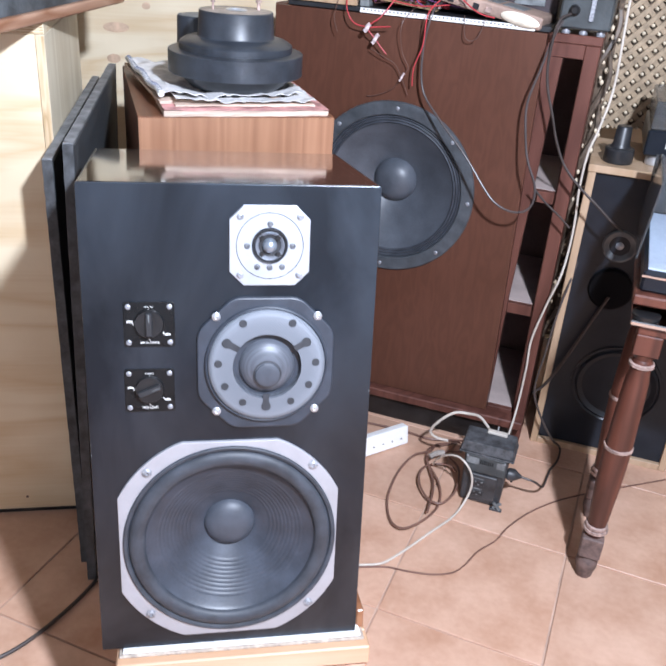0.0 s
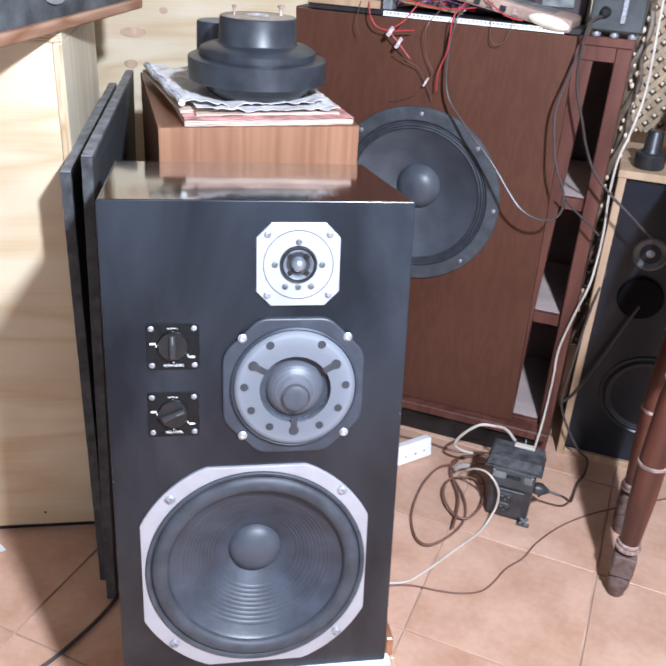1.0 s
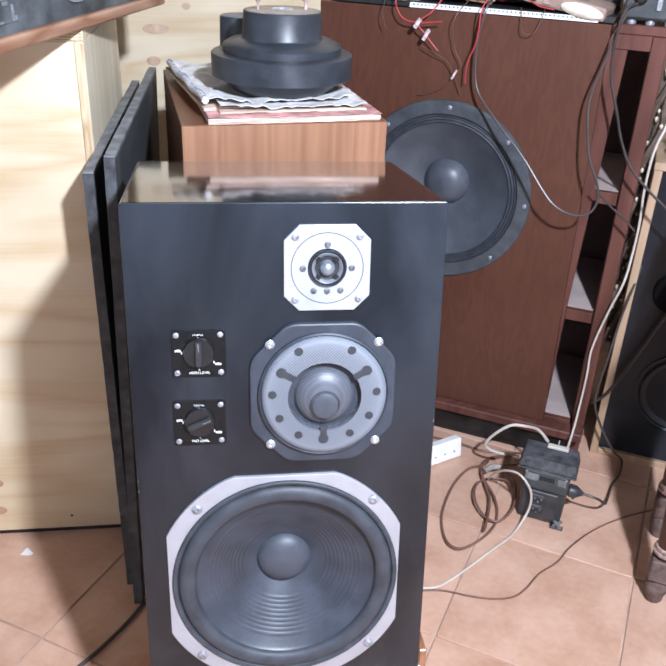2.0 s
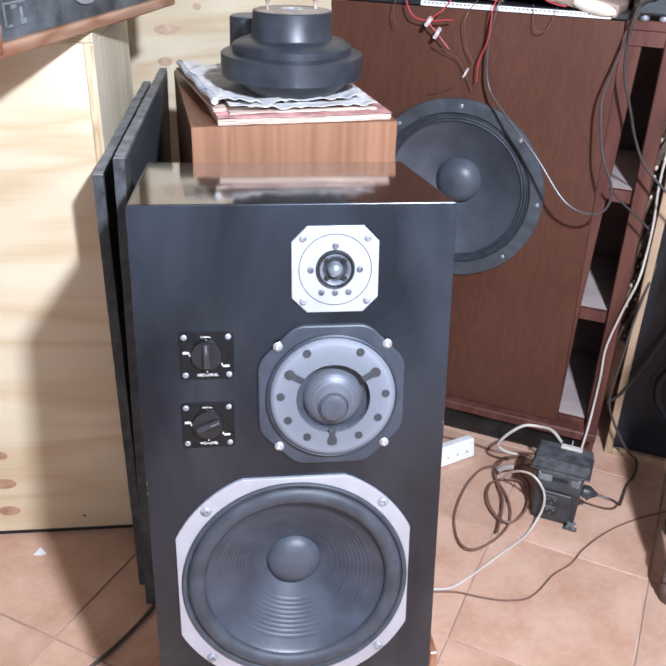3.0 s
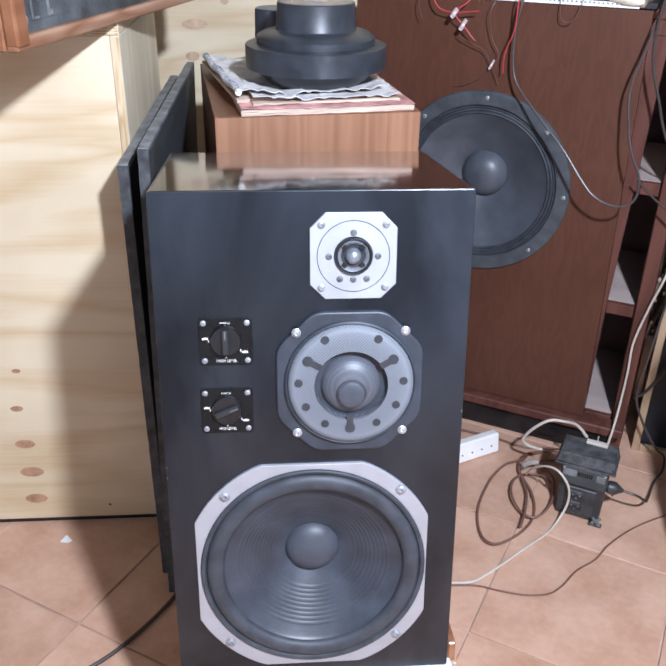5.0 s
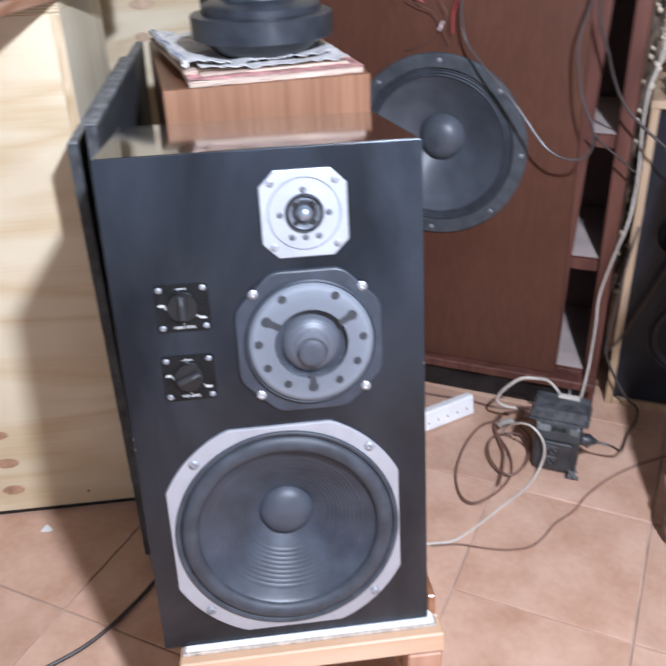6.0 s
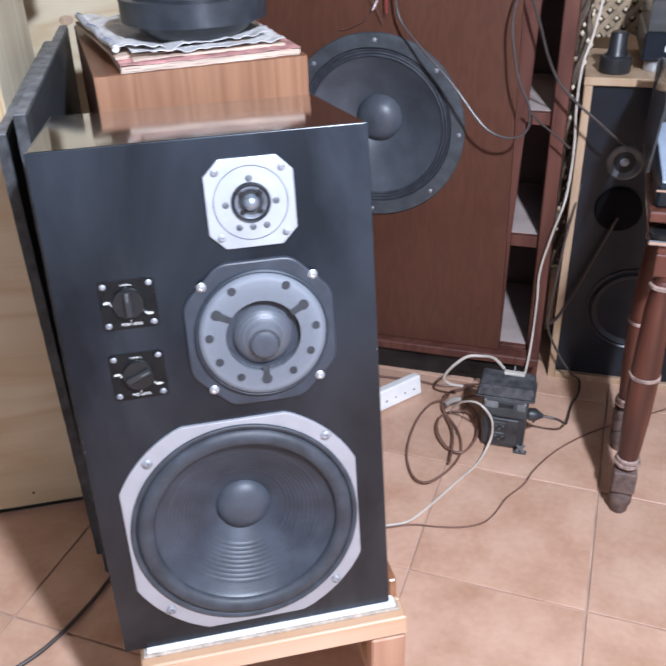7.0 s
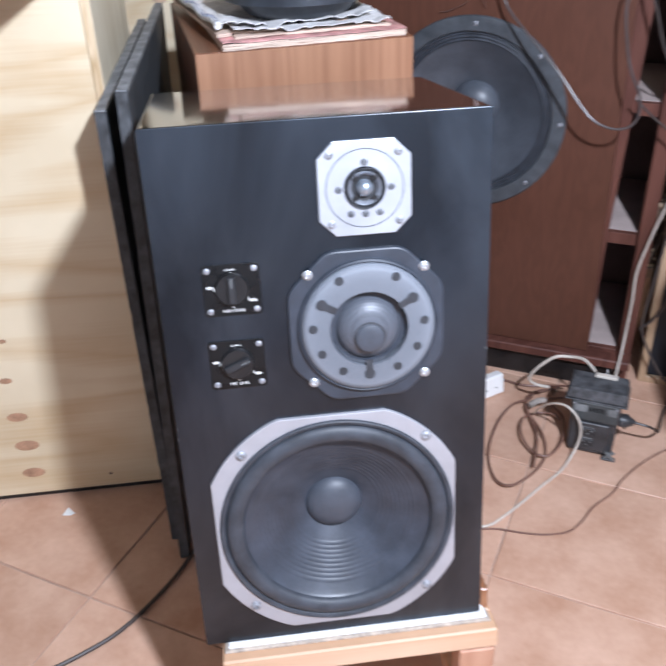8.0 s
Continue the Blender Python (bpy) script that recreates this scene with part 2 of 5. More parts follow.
def mesh_material(name, base, base2, size, rough=0.4, metal=0.3):
    """A fine wire mesh: small dark openings between light wires."""
    m = mat(name, base, rough, metal, vary=0.06, scale=25, bump=0)
    nt = m.node_tree
    nodes, link = nt.nodes, nt.links.new
    bsdf = nodes["Principled BSDF"]
    coord = nodes.new("ShaderNodeTexCoord")
    mp = nodes.new("ShaderNodeMapping")
    mp.inputs["Rotation"].default_value = (0, radians(40), 0)
    link(coord.outputs["Object"], mp.inputs["Vector"])
    chk = nodes.new("ShaderNodeTexVoronoi")
    chk.inputs["Scale"].default_value, chk.inputs["Randomness"].default_value = 1 / size, 0.0
    link(mp.outputs[0], chk.inputs["Vector"])
    ramp = nodes.new("ShaderNodeValToRGB")
    ramp.color_ramp.elements[0].position, ramp.color_ramp.elements[1].position = 0.3, 0.55
    ramp.color_ramp.elements[0].color, ramp.color_ramp.elements[1].color = (*base2, 1), (*base, 1)
    link(chk.outputs["Distance"], ramp.inputs[0])
    link(ramp.outputs[0], bsdf.inputs["Base Color"])
    b = nodes.new("ShaderNodeBump")
    b.inputs["Strength"].default_value, b.inputs["Distance"].default_value = 0.3, 0.001
    link(chk.outputs["Distance"], b.inputs["Height"])
    link(b.outputs[0], bsdf.inputs["Normal"])
    return m


M["mesh_silver"] = mesh_material("silver_wire_mesh", (0.17, 0.187, 0.216), (0.098, 0.108, 0.127), 0.0028, 0.62, 0.0)
M["smoke"].node_tree.nodes["Principled BSDF"].inputs["Transmission Weight"].default_value = 0.75


def cloudy_sheen(m, low, high, tint):
    """Smears scatter more light than the clean lacquer between; the tint paints in a sheen."""
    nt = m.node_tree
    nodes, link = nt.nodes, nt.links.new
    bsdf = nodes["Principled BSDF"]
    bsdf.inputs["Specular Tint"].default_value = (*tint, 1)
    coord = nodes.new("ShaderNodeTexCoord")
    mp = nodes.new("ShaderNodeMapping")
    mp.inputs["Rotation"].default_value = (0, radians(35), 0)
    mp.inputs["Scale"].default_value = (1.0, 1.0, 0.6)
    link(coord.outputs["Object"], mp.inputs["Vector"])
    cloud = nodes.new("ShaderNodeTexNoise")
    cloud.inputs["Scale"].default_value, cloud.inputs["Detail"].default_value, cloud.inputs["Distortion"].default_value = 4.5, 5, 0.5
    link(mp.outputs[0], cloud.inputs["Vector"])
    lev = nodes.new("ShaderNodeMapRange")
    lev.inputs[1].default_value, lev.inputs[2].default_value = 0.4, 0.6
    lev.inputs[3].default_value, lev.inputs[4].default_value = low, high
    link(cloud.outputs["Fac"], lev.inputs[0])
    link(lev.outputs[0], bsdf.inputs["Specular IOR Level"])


# blue tint puts a bluish reflection into the black lacquer
cloudy_sheen(M["black_paint"], 0.2, 0.9, (0.62, 0.79, 1.0))
for nm in ("brown", "brown_rail"):
    M[nm].node_tree.nodes["Principled BSDF"].inputs["Specular IOR Level"].default_value = 0.25
M["mesh_dome"] = mesh_material("grey_dome_mesh", (0.1, 0.11, 0.132), (0.06, 0.066, 0.08), 0.0024, 0.42, 0.1)
M["mesh_dark"] = mesh_material("dark_wire_mesh", (0.08, 0.088, 0.104), (0.034, 0.037, 0.045), 0.0034, 0.5, 0.0)


# ---- building helpers ----
def part(name, bm, material, parent=None, label="", smooth=False, m=None):
    me = bpy.data.meshes.new(name)
    bmesh.ops.recalc_face_normals(bm, faces=bm.faces)
    bm.to_mesh(me)
    bm.free()
    me.materials.append(M[material] if isinstance(material, str) else material)
    if smooth:
        me.polygons.foreach_set("use_smooth", [True] * len(me.polygons))
        me.set_sharp_from_angle(angle=radians(38))
    ob = new(name, me)
    if parent:
        ob.parent = parent
    if m is not None:
        ob.matrix_basis = m
    if label:
        ob["label"] = label
    return ob


def thing(name, m, label, category, group="", kind=""):
    ob = new(name)
    ob.empty_display_size = 0.05
    ob.matrix_basis = m
    return tagged(ob, label, category, group, kind)


def box(x0, x1, y0, y1, z0, z1, bevel=0.0, bm=None, seg=1, m=None):
    own = bmesh.new()
    bmesh.ops.create_cube(own, size=1)
    for v in own.verts:
        v.co = Vector(((x0 + x1) / 2 + v.co.x * (x1 - x0), (y0 + y1) / 2 + v.co.y * (y1 - y0), (z0 + z1) / 2 + v.co.z * (z1 - z0)))
    if bevel:
        bmesh.ops.bevel(own, geom=own.edges[:], offset=bevel, segments=seg, profile=0.5, affect="EDGES")
    if m is not None:
        own.transform(m)
    return join(bm, own)


def join(bm, own):
    if bm is None:
        return own
    me = bpy.data.meshes.new("tmp")
    own.to_mesh(me)
    own.free()
    bm.from_mesh(me)
    bpy.data.meshes.remove(me)
    return bm


def lathe(profile, steps=64, axis="z", centre=(0, 0, 0), bm=None):
    """Turns (radius, height) pairs round an axis; axis "y" points towards the viewer (-y)."""
    own = bmesh.new()
    rings = []
    for r, h in profile:
        ring = []
        for k in range(steps):
            a = 2 * math.pi * k / steps
            if axis == "z":
                co = (centre[0] + r * math.cos(a), centre[1] + r * math.sin(a), centre[2] + h)
            else:
                co = (centre[0] + r * math.cos(a), centre[1] - h, centre[2] + r * math.sin(a))
            ring.append(own.verts.new(co))
        rings.append(ring)
    for a, b in zip(rings, rings[1:]):
        for k in range(steps):
            own.faces.new((a[k], a[(k + 1) % steps], b[(k + 1) % steps], b[k]))
    bmesh.ops.remove_doubles(own, verts=own.verts[:], dist=1e-6)
    return join(bm, own)


def plate(outline, y0, y1, bevel=0.0, hole=None, bm=None, hole_centre=(0, 0)):
    """A flat plate in the x-z plane from its outline, between two depths; hole: the radius of a round opening."""
    own = bmesh.new()
    n = len(outline)
    if hole:
        # opening made of as many corners as the outline, at the same angles
        inner = []
        for x, z in outline:
            a = math.atan2(z - hole_centre[1], x - hole_centre[0])
            inner.append((hole_centre[0] + hole * math.cos(a), hole_centre[1] + hole * math.sin(a)))
        vs = {}
        for key, pts, y in (("of", outline, y0), ("if", inner, y0), ("ob", outline, y1), ("ib", inner, y1)):
            vs[key] = [own.verts.new((x, y, z)) for x, z in pts]
        for k in range(n):
            j = (k + 1) % n
            for a, b in (("of", "if"), ("if", "ib"), ("ib", "ob"), ("ob", "of")):
                own.faces.new((vs[a][k], vs[a][j], vs[b][j], vs[b][k]))
    else:
        f = own.faces.new([own.verts.new((x, y0, z)) for x, z in outline])
        ext = bmesh.ops.extrude_face_region(own, geom=[f])
        for v in ext["geom"]:
            if isinstance(v, bmesh.types.BMVert):
                v.co.y = y1
    if bevel:
        own.normal_update()
        rim = [e for e in own.edges if all(abs(v.co.y - y0) < 1e-6 for v in e.verts) and e.calc_face_angle(0) > 0.5]
        bmesh.ops.bevel(own, geom=rim, offset=bevel, segments=2, profile=0.5, affect="EDGES")
    return join(bm, own)


def dense(outline, step=0.006):
    """Adds corners along the straight stretches of an outline."""
    out = []
    for (x0, z0), (x1, z1) in zip(outline, outline[1:] + outline[:1]):
        n = max(1, int(math.hypot(x1 - x0, z1 - z0) / step))
        out += [(x0 + (x1 - x0) * k / n, z0 + (z1 - z0) * k / n) for k in range(n)]
    return out


def octagon(w, h, c):
    w, h = w / 2, h / 2
    return [(-w, -h + c), (-w + c, -h), (w - c, -h), (w, -h + c), (w, h - c), (w - c, h), (-w + c, h), (-w, h - c)]


def softened(outline, r, n=5):
    """The same outline with every corner rounded off."""
    out = []
    for k, c in enumerate(outline):
        c = Vector(c)
        p, q = Vector(outline[k - 1]), Vector(outline[(k + 1) % len(outline)])
        a, b = c + (p - c).normalized() * r, c + (q - c).normalized() * r
        for j in range(n + 1):
            u = j / n
            v = a * (1 - u) ** 2 + c * 2 * u * (1 - u) + b * u * u
            out.append((v.x, v.y))
    return out


def rounded(w, h, r, n=5):
    out = []
    for cx, cz, a0 in ((w / 2 - r, h / 2 - r, 0), (-w / 2 + r, h / 2 - r, 90), (-w / 2 + r, -h / 2 + r, 180), (w / 2 - r, -h / 2 + r, 270)):
        out += [(cx + r * math.cos(radians(a0 + 90 * k / n)), cz + r * math.sin(radians(a0 + 90 * k / n))) for k in range(n + 1)]
    return out


def shifted(outline, dx, dz):
    return [(x + dx, z + dz) for x, z in outline]


def tube(points, radius, sides=8, per=8):
    """A cable: a round section swept smoothly through its bends."""
    pts = [Vector(p) for p in points]
    line = []
    for k in range(len(pts) - 1):
        p0, p1, p2, p3 = pts[max(k - 1, 0)], pts[k], pts[k + 1], pts[min(k + 2, len(pts) - 1)]
        for j in range(per):
            u = j / per
            line.append(0.5 * ((2 * p1) + (p2 - p0) * u + (2 * p0 - 5 * p1 + 4 * p2 - p3) * u * u + (3 * p1 - p0 - 3 * p2 + p3) * u ** 3))
    line.append(pts[-1])
    own = bmesh.new()
    rings, up = [], Vector((0.3, 0.2, 1)).normalized()
    for k, p in enumerate(line):
        d = (line[min(k + 1, len(line) - 1)] - line[max(k - 1, 0)]).normalized()
        side = d.cross(up)
        side = side.normalized() if side.length > 1e-4 else Vector((1, 0, 0))
        up = side.cross(d).normalized()
        rings.append([own.verts.new(p + radius * (math.cos(2 * math.pi * j / sides) * side + math.sin(2 * math.pi * j / sides) * up)) for j in range(sides)])
    for a, b in zip(rings, rings[1:]):
        for j in range(sides):
            own.faces.new((a[j], a[(j + 1) % sides], b[(j + 1) % sides], b[j]))
    own.faces.new(rings[0])
    own.faces.new(rings[-1])
    return own


def cable(name, points, radius, material, label, category="cable", group=""):
    ob = part(name, tube(points, radius), material, smooth=True)
    return tagged(ob, label, category, group)


def screw(parent, x, y, z, r=0.0045, proud=0.0025, name="screw", material="steel"):
    """A dome-headed screw facing the viewer, with a driven slot."""
    bm = lathe([(r * 1.25, 0), (r * 1.25, proud * 0.3), (r, proud * 0.45), (r * 0.8, proud * 0.85), (r * 0.42, proud), (r * 0.38, proud * 0.45), (0.0001, proud * 0.4)], 14, "y", (x, y, z))
    return part(name, bm, material, parent, "bright domed screw", smooth=True)


def words(text, size, x, y, z, parent, name="lettering"):
    cu = bpy.data.curves.new(name, "FONT")
    cu.body, cu.size, cu.align_x, cu.align_y, cu.extrude = text, size, "CENTER", "CENTER", 0.0002
    tmp = new("tmp_text", cu)
    bpy.context.view_layer.update()
    me = bpy.data.meshes.new_from_object(tmp.evaluated_get(bpy.context.evaluated_depsgraph_get()))
    bpy.data.objects.remove(tmp)
    me.materials.clear()
    me.materials.append(M["print"])
    ob = new(name, me)
    ob.parent = parent
    ob.matrix_basis = pose(x, y, z, 90)
    ob["label"] = "white printed lettering"
    return ob


# ---- the room ----
# ceiling, south, west, east walls unseen: added and toned to shape bounce light
X0, X1, Y0, Y1, H = -2.6, 3.0, -3.1, 1.5, 2.9


def slab(name, material, *b, bevel=0.0, label="", category=""):
    return tagged(part(name, box(*b, bevel), material), label, category, kind="structure")


floor = slab("floor", "grout", X0, X1, Y0, Y1, -0.1, -0.004, label="terracotta tiled floor with pale joints", category="floor")
slab("ceiling", "ceiling", X0, X1, Y0, Y1, H, H + 0.1, label="unseen plain ceiling, kept dark to limit bounce light", category="ceiling")
slab("wall_north", "ply", X0, X1, Y1, Y1 + 0.1, 0, H, label="back wall of knotty pine plywood", category="wall")
slab("wall_south", "pale_wall", X0, X1, Y0 - 0.1, Y0, 0, H, label="unseen pale wall added to bounce fill light", category="wall")
slab("wall_west", "plaster", X0 - 0.1, X0, Y0, Y1, 0, H, label="unseen plain plastered wall", category="wall")
slab("wall_east", "plaster", X1, X1 + 0.1, Y0, Y1, 0, H, label="unseen plain plastered wall", category="wall")


# ---- black three-way loudspeaker on its tilted stand ----
LEAN_BACK = 8.8
TILTED = pose(0, 0.0425, 0.2747, -LEAN_BACK)


def clipped_circle(r, w, h, n=96):
    return [(max(-w, min(w, r * math.cos(2 * math.pi * k / n))), max(-h, min(h, r * math.sin(2 * math.pi * k / n)))) for k in range(n)]


def three_way_speaker():
    sp = thing("loudspeaker", TILTED, "black lacquered three-way loudspeaker with silver woofer frame, leaning back", "loudspeaker")
    W, D, HB = 0.385, 0.355, 0.697
    bm = bmesh.new()
    bmesh.ops.create_cube(bm, size=1)
    for v in bm.verts:
        back = v.co.y > 0
        x = v.co.x * W
        if back and x < 0:
            x -= 0.014
        v.co = Vector((x, D if back else 0.0182, HB if v.co.z > 0 else 0.0))
    bm.normal_update()
    bmesh.ops.delete(bm, geom=[f for f in bm.faces if f.normal.y < -0.5], context="FACES")
    bmesh.ops.bevel(bm, geom=[e for e in bm.edges if len(e.link_faces) == 2], offset=0.0028, segments=3, profile=0.5, affect="EDGES")
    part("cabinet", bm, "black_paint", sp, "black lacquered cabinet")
    front = dense(shifted(rounded(W, HB, 0.003, 3), 0, HB / 2), 0.012)
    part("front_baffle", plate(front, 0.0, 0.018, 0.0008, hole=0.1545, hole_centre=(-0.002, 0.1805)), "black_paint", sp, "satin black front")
    top = bmesh.new()
    f = top.faces.new([top.verts.new(c) for c in ((-W / 2 + 0.004, 0.004, HB + 0.0004), (W / 2 - 0.004, 0.004, HB + 0.0004), (W / 2 - 0.004, D - 0.004, HB + 0.0004), (-W / 2 - 0.009, D - 0.004, HB + 0.0004))])
    bmesh.ops.extrude_face_region(top, geom=[f])
    for v in list(top.verts)[4:]:
        v.co.z -= 0.0002
    part("top_panel", top, "black_gloss", sp, "high-gloss black top")

    # paint chips along the edges
    for x, z, w, h in ((-0.1915, 0.34, 0.0013, 0.0025), (-0.1915, 0.325, 0.0012, 0.002), (0.191, 0.41, 0.0014, 0.003)):
        part("paint_chip", plate(shifted(octagon(w, h, min(w, h) * 0.3), x, z), -0.0003, 0.0006), "worn_grey", sp)

    # tweeter
    tx, tz = 0.0475, 0.6185
    out = dense(shifted(octagon(0.1045, 0.1055, 0.0185), tx, tz), 0.003)
    tw = part("tweeter", plate(out, -0.004, 0.004, 0.001, hole=0.0232, hole_centre=(tx, tz + 0.0005)), "alu", sp, "silver square tweeter plate with cut corners")
    part("groove", lathe([(0.0439, -0.001), (0.0439, 0.0003), (0.043, 0.0003), (0.043, -0.001)], 72, "y", (tx, -0.004, tz)), "flange", tw)
    part("throat", lathe([(0.0232, 0.001), (0.0226, 0.0025), (0.0212, 0.0015), (0.0195, -0.0015), (0.0135, -0.0034), (0.0001, -0.0036)], 48, "y", (tx, -0.004, tz)), "satin_black", tw, "black tweeter throat", smooth=True)
    part("dome", lathe([(0.0098, -0.0036), (0.009, 0.001), (0.0072, 0.004), (0.0042, 0.0058), (0.0001, 0.0065)], 32, "y", (tx, -0.004, tz)), "dome", tw, "polished metal dome", smooth=True)
    part("diffuser", lathe([(0.0193, 0.0), (0.0186, 0.0012), (0.0152, -0.0012), (0.0146, -0.003)], 48, "y", (tx, -0.004, tz)), "arc", tw, "silver ring round the dome", smooth=True)
    for a in (45, 135, 225, 315):
        part("spoke", box(0.0125, 0.0215, -0.0018, 0.0008, -0.0032, 0.0032, 0.0006, m=Matrix.Translation((tx, -0.003, tz)) @ Matrix.Rotation(-radians(a), 4, "Y")), "plastic", tw)
    for x, z in ((-0.0385, 0.0385), (0.0385, 0.0385), (0.0385, -0.0385), (-0.0385, -0.0385)):
        screw(tw, tx + x, -0.004, tz + z, 0.0038, material="screw_grey")
    for x, z in ((0, 0.0287), (-0.0295, 0.0), (0.0295, 0.0), (0, -0.0285), (-0.0162, -0.0278), (0.0162, -0.0278)):
        screw(tw, tx + x, -0.004, tz + z, 0.0033, 0.0012, "rivet", "rivet")

    # midrange
    mx, mz = 0.0455, 0.4555
    mid = part("midrange", plate(shifted(softened(octagon(0.184, 0.188, 0.047), 0.013), mx - 0.001, mz), -0.006, 0.004, 0.0022), "flange", sp, "dark octagonal midrange flange")
    part("rim", lathe([(0.0835, 0.0), (0.083, 0.004), (0.081, 0.0055), (0.0795, 0.004)], 80, "y", (mx, -0.006, mz)), "flange", mid, smooth=True)
    part("mesh_cover", lathe([(0.0795, 0.002), (0.0785, 0.0062), (0.0765, 0.0085), (0.07, 0.0098), (0.058, 0.0104), (0.0462, 0.0108), (0.0462, 0.006)], 96, "y", (mx, -0.006, mz)), "mesh_silver", mid, "silver wire-mesh ring over the midrange", smooth=True)
    part("well", lathe([(0.0462, 0.0062), (0.0455, 0.0015), (0.043, -0.0015), (0.037, -0.002), (0.0001, -0.002)], 64, "y", (mx, -0.006, mz)), "mesh_dark", mid, "dark well behind fine mesh", smooth=True)
    part("dome", lathe([(0.0385, -0.002), (0.037, 0.003), (0.033, 0.0078), (0.026, 0.0118), (0.0175, 0.0142), (0.008, 0.0153), (0.0001, 0.0156)], 64, "y", (mx, -0.006, mz - 0.0015)), "mesh_dome", mid, "grey domed midrange under fine mesh", smooth=True)
    # the shade round the cap is modelled as a dark ring
    part("cap_shadow_ring", lathe([(0.0196, 0.0118), (0.019, 0.0152), (0.0172, 0.0156), (0.0168, 0.013)], 40, "y", (mx, -0.006, mz - 0.0085)), "vent", mid, "dark ring for the shade round the centre cap", smooth=True)
    part("dust_cap", lathe([(0.0168, 0.012), (0.0164, 0.0166), (0.0152, 0.0172), (0.008, 0.018), (0.0001, 0.0182)], 40, "y", (mx, -0.006, mz - 0.0095)), "cap", mid, "matt grey centre cap", smooth=True)
    for a in (30, 150, 270):
        own = box(0.043, 0.0605, -0.00015, 0.0006, -0.0042, 0.0042)
        lathe([(0.0066, 0.0), (0.0066, 0.0006), (0.0001, 0.0006)], 18, "y", (0.0612, 0.0006, 0), own)
        own.transform(Matrix.Translation((mx - 0.001, -0.0172, mz + 0.0042)) @ Matrix.Rotation(-radians(a), 4, "Y"))
        part("slot", own, "vent", mid)
    for a in (120, 60, 0, -30, -60, -120, -150, 180):
        c, s = 0.0655 * math.cos(radians(a)), 0.0648 * math.sin(radians(a))
        part("vent", lathe([(0.0054, 0.0), (0.0052, 0.0009), (0.0001, 0.0009)], 18, "y", (mx + c, -0.0158, mz + s + 0.0055)), "vent", mid)
    for x, z in ((-0.0675, 0.0685), (0.0675, 0.0685), (0.0675, -0.067), (-0.0675, -0.067)):
        screw(mid, mx + x, -0.006, mz + z, 0.0047, 0.0036)

    # woofer
    wx, wz = -0.002, 0.1805
    wf = part("woofer", plate(shifted(clipped_circle(0.1745, 0.1565, 0.1605), wx - 0.0015, wz), -0.005, 0.002, 0.001, hole=0.153, hole_centre=(wx, wz)), "silver", sp, "silver-grey woofer frame with cut corners")
    part("gasket", lathe([(0.1535, -0.002), (0.1528, 0.0056), (0.1512, 0.0064), (0.1475, 0.0052), (0.1455, 0.002)], 120, "y", (wx, -0.002, wz)), "rubber", wf, smooth=True)
    roll = [(0.1462, 0.0022)] + [(0.134 + 0.0117 * math.cos(radians(a)), 0.0008 + 0.0088 * math.sin(radians(a))) for a in range(6, 175, 12)] + [(0.1218, 0.0)]
    part("surround", lathe(roll, 120, "y", (wx, -0.002, wz)), "rubber", wf, "rolled rubber surround", smooth=True)
    cone = [(0.1228, 0.0014), (0.1205, -0.001)]
    for k in range(200):
        r = 0.1205 - (0.1205 - 0.037) * k / 199
        u = (0.1205 - r) / (0.1205 - 0.037)
        depth = -0.001 - 0.049 * u ** 0.92
        if 0.058 < r < 0.1066:
            depth += 0.00036 * abs(math.sin(math.pi * (r - 0.058) / 0.0054))
        cone.append((r, depth))
    part("cone", lathe(cone, 120, "y", (wx, -0.002, wz)), "cone", wf, "black ribbed paper cone", smooth=True)
    part("dust_cap", lathe([(0.0385, -0.0505), (0.0375, -0.047), (0.033, -0.0415), (0.025, -0.037), (0.014, -0.0345), (0.0001, -0.0338)], 64, "y", (wx, -0.002, wz)), "cap", wf, "smooth grey-black dust cap", smooth=True)
    for x, z in ((-0.1165, 0.1165), (0.1165, 0.1185), (0.1165, -0.1165), (-0.1175, -0.118)):
        screw(wf, wx + x, -0.005, wz + z, 0.0058, 0.003, material="screw_grey")

    # level controls
    for cx, cz, turn, text in ((-0.1085, 0.5125, 0, "HIGH LEVEL"), (-0.1105, 0.4195, -68, "MID LEVEL")):
        ctl = part("level_control", plate(shifted(rounded(0.0655, 0.062, 0.004), cx, cz), -0.0015, 0.001, 0.0006), "plate_black", sp, "small black level control plate with white lettering")
        knob = part("knob", lathe([(0.0192, 0.0), (0.019, 0.004), (0.018, 0.006), (0.0001, 0.006)], 40, "y", (cx, -0.0015, cz + 0.002)), "plastic", ctl, "glossy black rotary knob", smooth=True)
        grip = box(-0.0042, 0.0042, -0.0125, -0.007, -0.0158, 0.0158, 0.0012, m=Matrix.Translation((cx, 0, cz + 0.002)) @ Matrix.Rotation(-radians(turn), 4, "Y"))
        part("grip", grip, "satin_black", knob)
        mark = box(-0.0006, 0.0006, -0.0129, -0.0126, 0.004, 0.0152, m=Matrix.Translation((cx, 0, cz + 0.002)) @ Matrix.Rotation(-radians(turn), 4, "Y"))
        part("pointer", mark, "worn_grey", knob)
        words(text, 0.0048, cx + 0.0005, -0.0018, cz - 0.0248, ctl)
        words("NORMAL", 0.0031, cx, -0.0018, cz + 0.0245, ctl)
        part("dot", box(cx - 0.0008, cx + 0.0008, -0.0019, -0.0014, cz + 0.0198, cz + 0.0214), "print", ctl)
